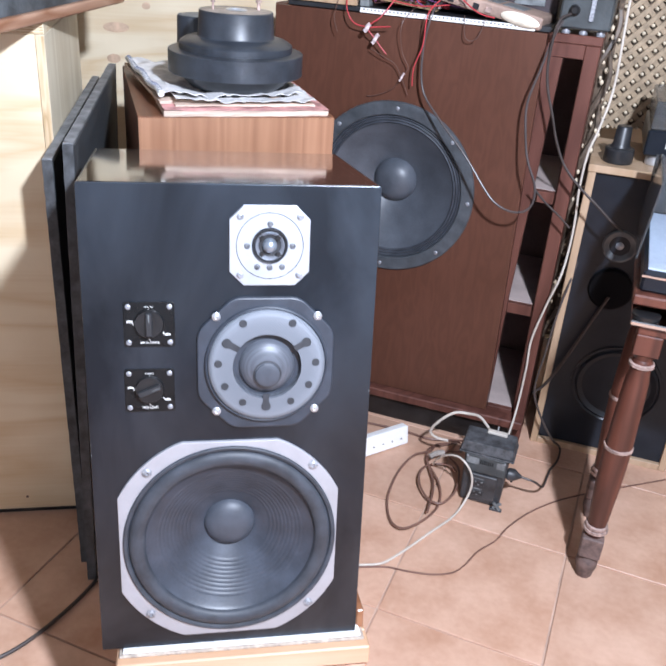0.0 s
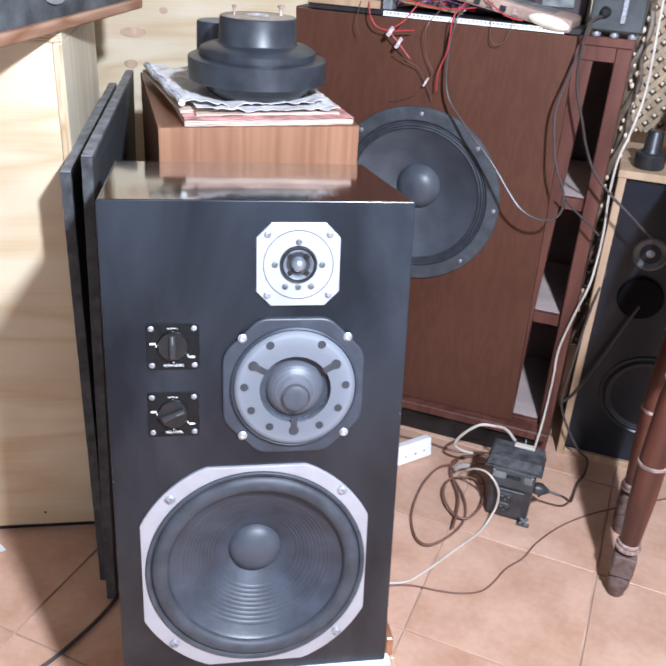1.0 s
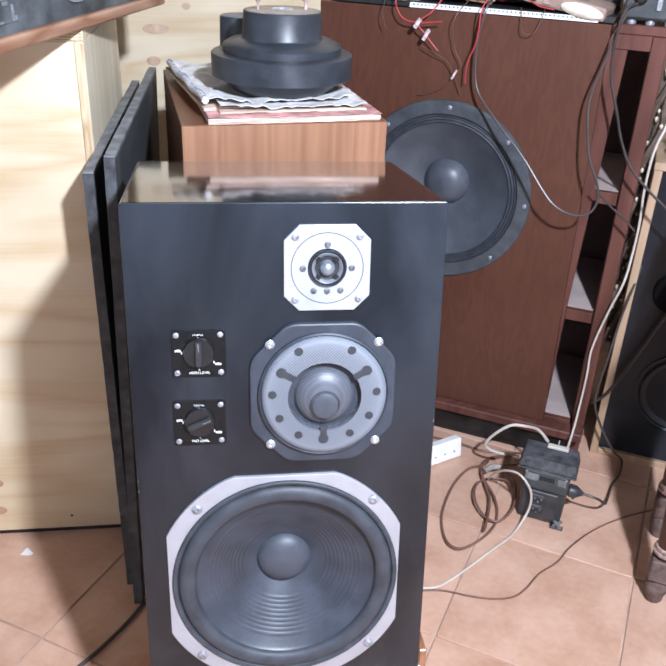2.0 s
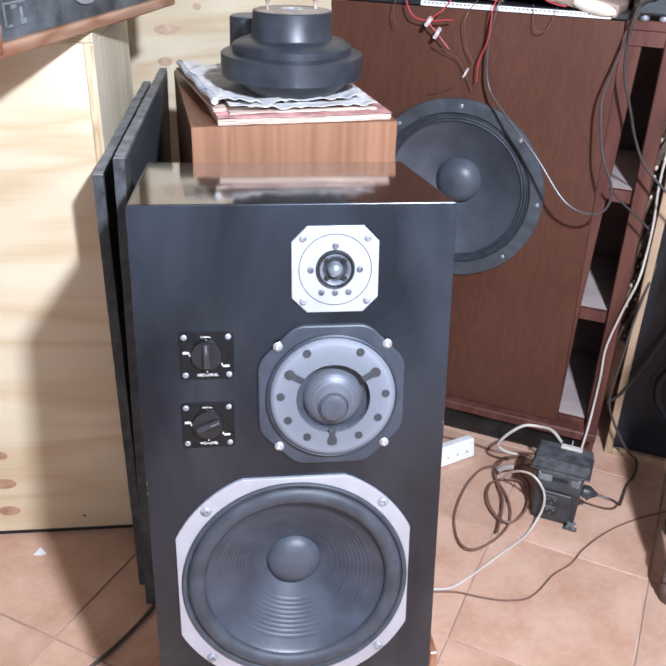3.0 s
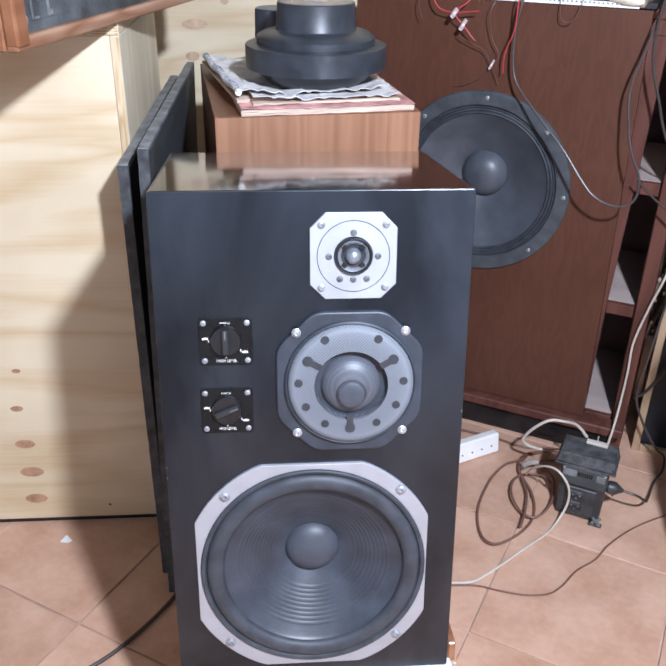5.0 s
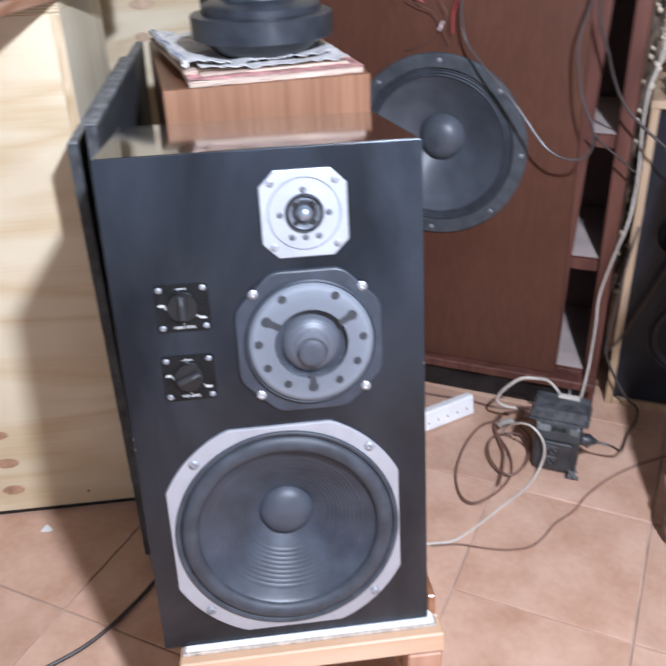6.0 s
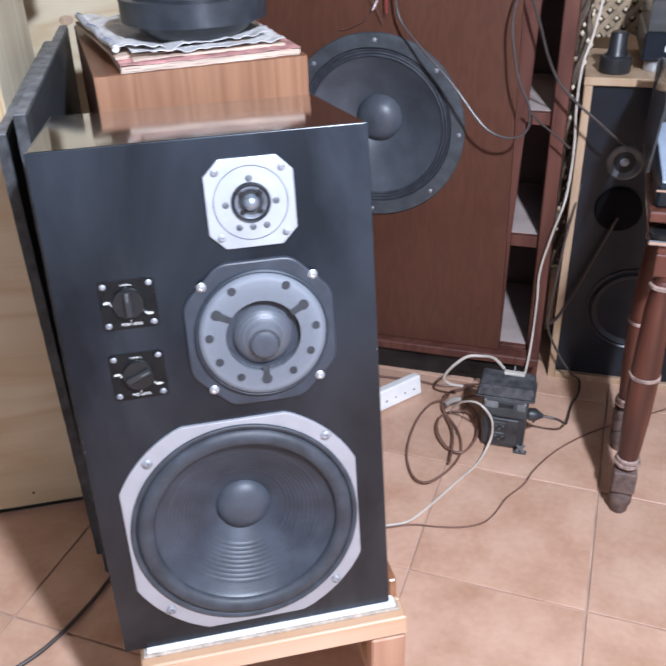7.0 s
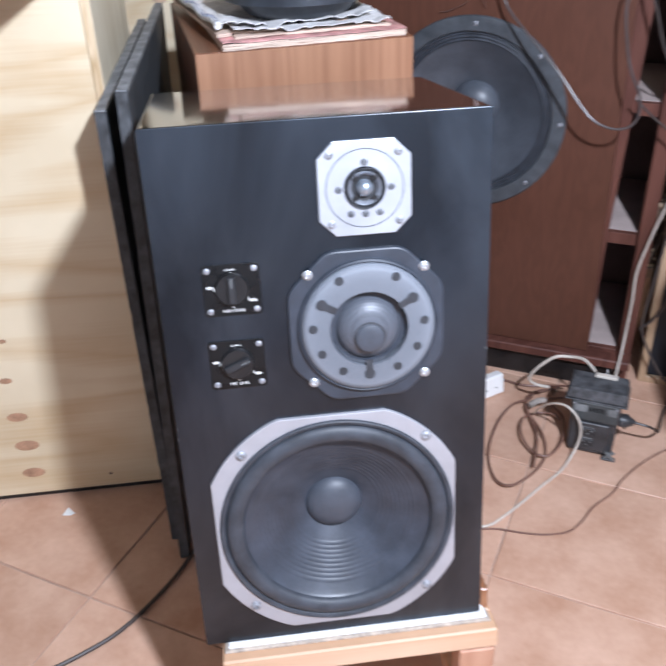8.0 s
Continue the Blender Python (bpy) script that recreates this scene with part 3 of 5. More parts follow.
        for mx0, mz0 in ((-0.0285, 0.0043), (0.0198, -0.0137)):
            for k in range(3):
                part("mark", box(cx + mx0 + 0.0026 * k, cx + mx0 + 0.0026 * k + 0.0019, -0.0019, -0.0014, cz + mz0 - 0.0012, cz + mz0 + (0.0014 if k != 1 else 0.002)), "print", ctl, "small white scale mark")
        part("tick", box(cx - 0.0212, cx - 0.0198, -0.0019, -0.0014, cz - 0.0002, cz + 0.0028), "print", ctl, "white tick")
        part("tick", box(cx + 0.0176, cx + 0.0188, -0.0019, -0.0014, cz - 0.013, cz - 0.0098), "print", ctl, "white tick")
        part("tick", box(cx - 0.0008, cx + 0.0008, -0.0019, -0.0014, cz - 0.0212, cz - 0.0196), "print", ctl, "white tick")
        for x, z in ((-0.0265, 0.0245), (0.0265, 0.0245), (0.0265, -0.0245), (-0.0265, -0.0245)):
            screw(ctl, cx + x, -0.0015, cz + z, 0.0029, 0.0014, material="screw_grey")
    return sp


three_way_speaker()


def tilted_stand():
    st = thing("speaker_stand", pose(0, 0, 0), "low pine stand with sloping top under the loudspeaker", "stand")
    part("chipboard_layer", box(-0.168, 0.205, -0.012, 0.33, -0.0092, -0.0048, 0.001, m=TILTED), "chip", st, "raw chipboard layer")
    part("front_rail", box(-0.172, 0.212, -0.027, 0.012, -0.042, -0.0094, 0.0025, m=TILTED), "pine", st, "planed pine front rail")
    part("side_rail", box(0.17, 0.212, 0.0125, 0.33, -0.042, -0.0094, 0.002, m=TILTED), "pine", st)
    part("side_rail", box(-0.172, -0.13, 0.0125, 0.33, -0.042, -0.0094, 0.002, m=TILTED), "pine", st)
    part("back_rail", box(-0.172, 0.212, 0.3305, 0.36, -0.042, -0.0094, 0.002, m=TILTED), "pine", st)
    part("side_lip", box(0.196, 0.2075, 0.012, 0.32, -0.006, 0.028, 0.002, m=TILTED), "orange", st, "reddish brown side lip")
    for x in (-0.17, 0.158):
        part("leg", box(x, x + 0.052, 0.0125, 0.05, 0, 0.231, 0.003), "pine_z", st)
        part("leg", box(x, x + 0.052, 0.33, 0.368, 0, 0.177, 0.003), "pine_z", st)
        part("stretcher", box(x + 0.008, x + 0.03, 0.051, 0.329, 0.06, 0.09, 0.002), "pine", st)
    return st


tilted_stand()
foam = part("foam_sheet", box(-0.163, 0.2, -0.0085, 0.32, -0.0046, -0.0003, 0.0012, m=TILTED), "foam")
tagged(foam, "thin white foam sheet between stand and loudspeaker", "foam sheet")


# ---- teak speaker box behind, with magazine and horn driver on it ----
def teak_box():
    ob = thing("veneered_cabinet", pose(-0.143, 0.622, 0, 0, 0, 7.0), "teak-veneered loudspeaker cabinet standing behind the black loudspeaker", "loudspeaker")
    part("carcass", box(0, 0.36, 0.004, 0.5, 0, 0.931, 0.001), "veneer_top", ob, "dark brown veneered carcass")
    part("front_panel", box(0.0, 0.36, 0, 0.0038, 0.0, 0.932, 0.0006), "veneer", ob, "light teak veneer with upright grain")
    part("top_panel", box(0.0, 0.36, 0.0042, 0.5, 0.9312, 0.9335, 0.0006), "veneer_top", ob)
    return ob


teak_box()


def magazine(name, m, w, d, h, label, mats, lift):
    """A sheaf of pages with uneven, thumbed front edges under a wavy cover that curls at its rim."""
    ob = thing(name, m, label, "magazine")
    nx, ny = 36, 36
    layers = max(2, int(h / 0.0024))
    for q in range(layers):
        bm = bmesh.new()
        z0, z1 = h * 0.8 * q / layers, h * 0.8 * (q + 0.9) / layers
        rows = []
        for i in range(nx + 1):
            x = w * i / nx
            y = 0.0015 + 0.0035 * noise.noise((i * 0.35, q * 2.7, w * 40)) + 0.0015 * noise.noise((i * 1.3, q * 5.1, d * 9))
            sag = 0.0012 * noise.noise((i * 0.2, q * 1.3, 4.0))
            rows.append([bm.verts.new(c) for c in ((x, y, z0 + max(0, sag)), (x, d, z0 + 0.0001), (x, d, z1), (x, y, z1 + max(0, sag)))])
        for a, b in zip(rows, rows[1:]):
            for k in range(4):
                bm.faces.new((a[k], a[(k + 1) % 4], b[(k + 1) % 4], b[k]))
        bm.faces.new(rows[0])
        bm.faces.new(rows[-1])
        part("page_block", bm, "pages", ob, "worn page edges")
    bm = bmesh.new()

    def crumple(i, j):
        u, v = i / nx, j / ny
        wave = noise.noise((i * 0.2, j * 0.18, lift * 90)) * 0.55 + noise.noise((i * 0.55, j * 0.5, lift * 50)) * 0.4 + 0.35
        rim = abs(2 * u - 1) ** 3 * 0.6 + max(0, 1 - v * 7) * (0.35 + 0.8 * noise.noise((i * 0.32, 3.0, lift * 30)))
        return (w * u, d * v - 0.005 * max(0, 1 - v * 9) * noise.noise((i * 0.4, 9.0, lift * 70)), max(h * 0.79, h * 0.82 + lift * (0.7 * wave + rim)))

    grid = [[bm.verts.new(crumple(i, j)) for j in range(ny + 1)] for i in range(nx + 1)]
    for i in range(nx):
        for j in range(ny):
            bm.faces.new((grid[i][j], grid[i + 1][j], grid[i + 1][j + 1], grid[i][j + 1]))
    ext = bmesh.ops.extrude_face_region(bm, geom=bm.faces[:])
    for v in ext["geom"]:
        if isinstance(v, bmesh.types.BMVert):
            v.co.z += 0.0011
    part("cover", bm, mats, ob, smooth=True)
    return ob


magazine("magazine", pose(-0.098, 0.628, 0.9336, 0, 0, 8.5), 0.305, 0.41, 0.012, "old magazine with red printed cover and worn pages", "paper_red", 0.002)
paper = magazine("newspaper", pose(-0.106, 0.666, 0.9478, 0, 0, 13.0), 0.27, 0.39, 0.006, "crumpled newspaper folded under the horn driver", "paper", 0.013)
part("fold", tube([(0.004, 0.005 + 0.04 * k, 0.017 + 0.003 * math.sin(k * 1.7)) for k in range(10)], 0.006, 10, 4), "print", paper, "rolled white fold with printing", smooth=True)
for k in range(36):
    y = 0.012 + 0.0098 * k
    zc = 0.017 + 0.003 * math.sin((y - 0.005) / 0.04 * 1.7)
    a0, a1 = random.uniform(35, 70), random.uniform(115, 165)
    pts = [(0.004 + 0.0062 * math.cos(radians(a0 + (a1 - a0) * q / 4)), y, zc + 0.0062 * math.sin(radians(a0 + (a1 - a0) * q / 4))) for q in range(5)]
    part("print_line", tube(pts, 0.0008, 5, 2), "ink", paper)
magazine("newspaper", pose(-0.078, 0.65, 0.9468, 0, 0, 9.0), 0.262, 0.36, 0.004, "second crumpled newspaper sheet beneath the first", "paper", 0.010)


def horn_driver():
    ob = thing("horn_driver", pose(0.036, 0.80, 0.9575), "black compression driver with stepped magnet and bare metal top", "horn driver")
    part("base", lathe([(0.0001, 0.0), (0.082, 0.0), (0.09, 0.004), (0.1, 0.014), (0.105, 0.0225), (0.113, 0.032)], 80, "z"), "magnet", ob, smooth=True)
    part("magnet", lathe([(0.108, 0.0285), (0.1285, 0.0285), (0.1295, 0.0297), (0.1295, 0.0672), (0.1282, 0.0686), (0.105, 0.071)], 96, "z"), "magnet", ob, "thick black magnet ring", smooth=True)
    part("step_ring", lathe([(0.1085, 0.069), (0.1085, 0.0815), (0.1068, 0.0835), (0.095, 0.0905), (0.0745, 0.0935)], 96, "z"), "magnet", ob, smooth=True)
    part("neck", lathe([(0.079, 0.0915), (0.0745, 0.0935), (0.0728, 0.0965), (0.0702, 0.139), (0.0688, 0.1405), (0.066, 0.1405)], 80, "z"), "magnet", ob, smooth=True)
    part("top_plate", lathe([(0.0665, 0.1404), (0.0645, 0.1415), (0.021, 0.1415)], 64, "z"), "dull_metal", ob, "dull brownish metal plate", smooth=True)
    part("boss", lathe([(0.021, 0.1416), (0.019, 0.1435), (0.013, 0.1432), (0.011, 0.14), (0.0001, 0.1395)], 40, "z"), "steel", ob, "bright centre boss", smooth=True)
    for x in (-0.044, 0.043):
        big = 1.0 if x < 0 else 1.5
        part("terminal", lathe([(0.0022 * big, 0.141), (0.0022 * big, 0.1545), (0.0042 * big, 0.155), (0.0042 * big, 0.1585), (0.0026 * big, 0.16), (0.0001, 0.1603)], 14, "z", (x, -0.012 if x < 0 else 0.012, 0)), "worn", ob, "dull brass terminal post", smooth=True)
    return ob


horn_driver()
drv = thing("small_driver", pose(-0.03, 0.945, 0.958), "small black driver standing behind the larger one", "horn driver")
part("body", lathe([(0.0001, 0), (0.05, 0), (0.052, 0.005), (0.052, 0.05), (0.048, 0.055)], 48, "z"), "magnet", drv, smooth=True)
part("rear_cover", lathe([(0.0478, 0.0548), (0.0468, 0.109), (0.0445, 0.112)], 48, "z"), "magnet", drv, smooth=True)
part("top_plate", lathe([(0.0446, 0.1119), (0.043, 0.1125), (0.0001, 0.1125)], 48, "z"), "worn_grey", drv, "pale grey top plate", smooth=True)


# ---- dark grille boards ----
def ragged(x0, x1, y0, y1, z0, z1, axis, n, m):
    """A worn board edge: a bar whose long corners are nibbled away unevenly; axis: 1 along y, 2 along z."""
    own = bmesh.new()
    rings = []
    for k in range(n + 1):
        u = k / n
        ring = []
        for c, (p, q) in enumerate(((0, 0), (1, 0), (1, 1), (0, 1))):
            worn = max(0.0, noise.noise((u * n * 0.4, c * 7.3, x0 * 900 + z1 * 13)) + 0.25 * noise.noise((u * n * 0.9, c * 3.1, z1 * 7))) * (0.0015 if axis == 1 else 0.0015)
            x = x0 + worn if p == 0 else x1 - worn
            if axis == 1:
                ring.append(own.verts.new((x, y0 + (y1 - y0) * u, z1 - worn * 0.8 if q else z0)))
            else:
                ring.append(own.verts.new((x, y1 if q else y0 + worn * 0.8, z0 + (z1 - z0) * u)))
        rings.append(ring)
    for a, b in zip(rings, rings[1:]):
        for k in range(4):
            own.faces.new((a[k], a[(k + 1) % 4], b[(k + 1) % 4], b[k]))
    own.faces.new(rings[0])
    own.faces.new(rings[-1])
    own.transform(m)
    return own


def grille(x, y, h, tilt, yaw, rake, label):
    ob = thing("grille_board", pose(x, y, 0, 0, tilt, yaw), label, "speaker grille", "grille boards")
    shear = Matrix.Identity(4)
    shear[1][2] = rake / h
    part("panel", box(0, 0.018, 0, 0.745, 0, h, 0.002, m=shear), "grille", ob)
    part("top_edge", ragged(0.0004, 0.0176, 0.001, 0.744, h + 0.0002, h + 0.0042, 1, 90, shear), "grille_edge", ob, "scuffed grey top edge with chipped corners", smooth=True)
    part("front_edge", ragged(0.0004, 0.0176, -0.0042, -0.0002, 0.0, h + 0.002, 2, 110, shear), "grille_front", ob, "scuffed front edge", smooth=True)
    for k in range(4):
        z = random.uniform(0.05, 0.98) * h
        part("chip", box(0.004, 0.011, -0.0036, -0.0029, z, z + random.uniform(0.003, 0.009), m=shear), "worn_grey", ob)


grille(-0.279, 0.476, 0.909, 1.25, -0.8, 0.04, "black speaker grille board with scuffed edges standing upright")
grille(-0.298, 0.53, 0.869, -0.25, -0.6, 0.03, "second black grille board with worn edges behind the first")


# ---- plywood cabinet ----
def plywood_cabinet():
    ob = thing("plywood_cabinet", pose(-0.301, 0.70, 0), "tall pale pine plywood cabinet with knots along its lower edge", "cabinet")
    part("front_panel", box(-0.95, -0.0158, 0, 0.018, 0.012, 1.052, 0.0012), "ply", ob, "pale pine plywood front")
    part("side_panel", box(-0.015, 0, 0.0, 0.46, 0.0, 1.052, 0.001), "ply_v", ob)
    part("edge_band", box(-0.0148, -0.0006, -0.0022, -0.0003, 0.002, 1.05), "ply_edge", ob, "bare layered plywood edge")
    part("top_panel", box(-0.95, 0.0, 0.0, 0.46, 1.0525, 1.072, 0.001), "ply", ob)
    for k in range(4):
        part("ply_layer", box(-0.95, -0.001, -0.0016, -0.0003, 1.0545 + 0.0045 * k, 1.0565 + 0.0045 * k), "ply_edge", ob)
    part("back_panel", box(-0.95, -0.0158, 0.445, 0.46, 0.0, 1.052), "ply", ob)
    # black strip puts the shade of the gap under the cabinet into colour
    part("plinth", box(-0.95, -0.016, 0.004, 0.016, 0.0, 0.0115), "plinth", ob, "black strip standing in for the shaded gap at the foot")
    for x, z, r in ((-0.291, 0.219, 0.021), (-0.288, 0.144, 0.025), (-0.29, 0.07, 0.024), (-0.293, 0.31, 0.013), (-0.279, 0.402, 0.009)):
        bm = lathe([(r, 0.0), (r, 0.0003), (0.0001, 0.0004)], 24, "y", (0, 0, 0))
        bm.transform(Matrix.Translation((x, -0.0003, z)) @ Matrix.Diagonal((1, 1, 0.52, 1)))
        part("knot", bm, "knot", ob, "brown oval knot")
    part("nail", lathe([(0.003, 0), (0.003, 0.001), (0.0001, 0.001)], 12, "y", (-0.131, -0.0002, 0.046)), "interior", ob)
    return ob


plywood_cabinet()
for x, z, w, h in ((-0.245, 0.965, 0.034, 0.013), (-0.165, 1.022, 0.011, 0.009), (-0.255, 0.885, 0.018, 0.012)):
    bm = lathe([(1, 0.0), (1, 0.0004), (0.001, 0.0006)], 24, "y", (0, 0, 0))
    bm.transform(Matrix.Translation((x, Y1 - 0.0005, z)) @ Matrix.Diagonal((w, 1, h, 1)))
    part("knot", bm, "pale_knot", bpy.data.objects["wall_north"], "brown knot in the plywood")


def framed_speaker():
    """Loudspeaker with an orange-varnished frame, standing askew over the cabinet's edge."""
    ob = thing("framed_speaker", pose(-0.384, 0.398, 1.0728, 0, 0, 74), "loudspeaker with orange varnished frame on the plywood cabinet", "loudspeaker")
    part("carcass", box(0.0, 0.7, 0.0158, 0.26, 0.0, 0.38, 0.003), "orange", ob)
    part("bottom_rail", box(0.0, 0.700, -0.004, 0.0155, 0.0, 0.0195, 0.005, seg=3), "worn_rail", ob, "rounded worn varnished rail")
    part("top_rail", box(0.0, 0.700, -0.006, 0.0155, 0.356, 0.38, 0.006, seg=3), "orange", ob)
    part("stile", box(-0.0005, 0.03, -0.006, 0.015, 0.006, 0.3555, 0.004, seg=2), "orange", ob, "upright orange varnished stile")
    part("stile", box(0.674, 0.700, -0.005, 0.015, 0.0245, 0.3555, 0.005, seg=2), "orange", ob)
    part("front_panel", box(0.0265, 0.6735, 0.008, 0.0155, 0.0198, 0.3555), "slate", ob, "dark dusty front panel")
    part("driver", lathe([(0.1, 0.0), (0.1, 0.004), (0.094, 0.006), (0.086, 0.004), (0.08, 0.001), (0.0001, 0.0005)], 64, "y", (0.315, 0.0078, 0.141)), "silver", ob, "silver driver rim", smooth=True)
    label = part("label_plate", box(0.062, 0.125, 0.0069, 0.0078, 0.034, 0.068, 0.0004), "slate", ob, "torn paper label worn through to the board")
    for x0, x1, z0, z1 in ((0.062, 0.122, 0.0645, 0.067), (0.062, 0.066, 0.036, 0.064), (0.104, 0.111, 0.036, 0.058), (0.111, 0.118, 0.037, 0.043), (0.082, 0.096, 0.058, 0.063), (0.069, 0.08, 0.035, 0.0385)):
        part("paper_remnant", box(x0, x1, 0.0062, 0.0068, z0, z1), "worn_grey", label, "pale torn remnant")
    part("bolt", lathe([(0.007, 0), (0.0065, 0.006), (0.0001, 0.007)], 14, "y", (0.037, 0.0078, 0.037)), "worn", ob, smooth=True)
    return ob


framed_speaker()


# ---- brown baffle and bookcase ----
FACE = pose(0.442, 1.081, 0, 0, 0, -29.0)


def bookcase():
    ob = thing("bookcase", FACE, "dark brown wooden bookcase with open shelves behind the baffle board", "bookcase")
    y = 0.024
    deep = 0.36
    part("side_panel", box(0.402, 0.434, y, y + deep, 0.0, 1.052, 0.002), "brown_rail", ob)
    part("side_lining", box(0.399, 0.4015, y + 0.022, y + deep, 0.1, 1.02), "interior", ob, "dark inner side")
    part("side_panel", box(-0.34, -0.31, y, y + 0.24, 0.0, 1.052, 0.002), "brown_rail", ob)
    part("top_board", box(-0.34, 0.436, y - 0.002, y + 0.24, 1.0525, 1.072, 0.002), "brown_rail", ob)
    part("top_rail", box(-0.309, 0.4015, y, y + 0.02, 1.022, 1.052, 0.001), "brown_rail", ob)
    for z in (0.715, 0.413, 0.098):
        part("shelf", box(0.255, 0.3985, y + 0.0165, y + deep, z - 0.028, z, 0.001), "brown_rail", ob)
        part("shelf_lip", box(0.3585 if z > 0.6 else 0.3365 if z > 0.3 else 0.332, 0.3985, y + 0.001, y + 0.016, z - 0.028, z, 0.001), "brown_rail", ob)
        part("shelf_surface", box(0.255, 0.3985, y + 0.0175, y + deep, z + 0.0004, z + 0.0014), "shelf_top", ob, "pale dusty shelf surface")
    part("stile", plate([(0.296, 0.1), (0.3315, 0.1), (0.336, 0.41), (0.358, 1.0215), (0.296, 1.0215)], y - 0.0015, y + 0.016), "brown_rail", ob, "tapering brown front stile")
    part("back_panel", box(0.235, 0.434, y + deep + 0.001, y + deep + 0.01, 0.0, 1.052), "interior", ob)
    part("divider", box(0.235, 0.2545, y + 0.001, y + deep, 0.1, 1.02), "interior", ob)
    part("bottom_rail", box(-0.34, 0.436, y - 0.05, y - 0.0005, 0.07, 0.094, 0.003), "brown_rail", ob)
    part("plinth", box(-0.33, 0.40, y - 0.03, y + 0.2, 0.0, 0.0695), "plinth", ob, "black recessed plinth")
    return ob


bookcase()


def baffle():
    ob = thing("baffle_board", FACE, "large brown baffle board with big black woofer against the bookcase", "loudspeaker baffle")
    cx, cz = -0.003, 0.667
    out = dense([(-0.33, 0.0955), (0.332, 0.0955), (0.318, 1.0705), (-0.33, 1.0705)], 0.02)
    part("board", plate(out, 0.0, 0.02, 0.0015, hole=0.19, hole_centre=(cx, cz)), "brown", ob, "brown stained board")
    wf = part("woofer", lathe([(0.2165, 0.0), (0.2165, 0.006), (0.2145, 0.0085), (0.211, 0.009), (0.1855, 0.0085), (0.1832, 0.006), (0.1825, -0.004)], 120, "y", (cx, -0.0003, cz)), "steel_flange", ob, "large black pressed-steel woofer", smooth=True)
    rolls = [(0.1826, 0.001)]
    for k in range(46):
        u = k / 45
        rolls.append((0.182 - 0.021 * u, 0.0005 - 0.004 * u + 0.0034 * math.sin(u * math.pi * 3) ** 2))
    part("surround", lathe(rolls, 120, "y", (cx, -0.0003, cz)), "rubber", wf, "triple-roll cloth surround", smooth=True)
    part("cone", lathe([(0.1612, -0.0035), (0.15, -0.012), (0.1, -0.045), (0.06, -0.068), (0.045, -0.076)], 120, "y", (cx, -0.0003, cz)), "big_cone", wf, "smooth dark paper cone", smooth=True)
    part("dust_cap", lathe([(0.0565, -0.0705), (0.055, -0.064), (0.047, -0.052), (0.034, -0.0425), (0.017, -0.0372), (0.0001, -0.0358)], 64, "y", (cx - 0.004, -0.0003, cz + 0.005)), "big_cone", wf, "domed grey dust cap", smooth=True)
    for k in range(8):
        a = radians(90 + 45 * k - 1)
        screw(wf, cx + 0.2035 * math.cos(a), -0.009, cz + 0.2005 * math.sin(a), 0.0042, 0.003, material="screw_grey")
    return ob


baffle()


# ---- loudspeaker with black front and beech trim ----
BSP = pose(0.872, 0.902, 0, 0, 0, -27.5)


def trimmed_speaker():
    ob = thing("tall_speaker", BSP, "tall loudspeaker with beech edges and a black front", "loudspeaker")
    w, h, d = 0.36, 0.773, 0.3
    part("side_panel", box(0, 0.018, 0, d, 0.0, h, 0.0015), "beech", ob, "beech side")
    part("side_panel", box(w - 0.018, w, 0, d, 0.0, h, 0.0015), "beech", ob)
    part("top_panel", box(-0.002, w + 0.002, -0.002, d, h + 0.0003, h + 0.018, 0.0015), "beech", ob, "beech top")
    part("bottom_panel", box(0.0185, w - 0.0185, 0.0, d, 0.0, 0.018, 0.001), "beech", ob)
    part("baffle", box(0.0185, w - 0.0185, 0.012, 0.03, 0.0185, h - 0.0005), "dark_plastic", ob, "black glossy front")
    part("back_panel", box(0.0185, w - 0.0185, d - 0.012, d, 0.0185, h), "interior", ob)
    tw = part("tweeter", lathe([(0.041, 0.0), (0.041, 0.004), (0.037, 0.006), (0.028, 0.003), (0.02, -0.004), (0.014, -0.006), (0.0001, -0.006)], 48, "y", (0.11, 0.012, 0.6)), "grey_horn", ob, "grey tweeter horn", smooth=True)
    part("dome", lathe([(0.012, -0.006), (0.01, 0.0), (0.005, 0.004), (0.0001, 0.005)], 24, "y", (0.11, 0.012, 0.6)), "alu", tw, smooth=True)
    part("foam_disc", lathe([(0.053, 0.0), (0.054, 0.008), (0.05, 0.013), (0.0001, 0.014)], 32, "y", (0.112, 0.0118, 0.487)), "hole", ob, "black foam disc")
    wf = part("woofer", lathe([(0.115, 0), (0.115, 0.004), (0.108, 0.005), (0.104, 0.002), (0.098, 0.006), (0.09, 0.002), (0.05, -0.02), (0.03, -0.024), (0.0001, -0.015)], 80, "y", (0.185, 0.0118, 0.22)), "dark_plastic", ob, "black woofer", smooth=True)
    return ob


trimmed_speaker()


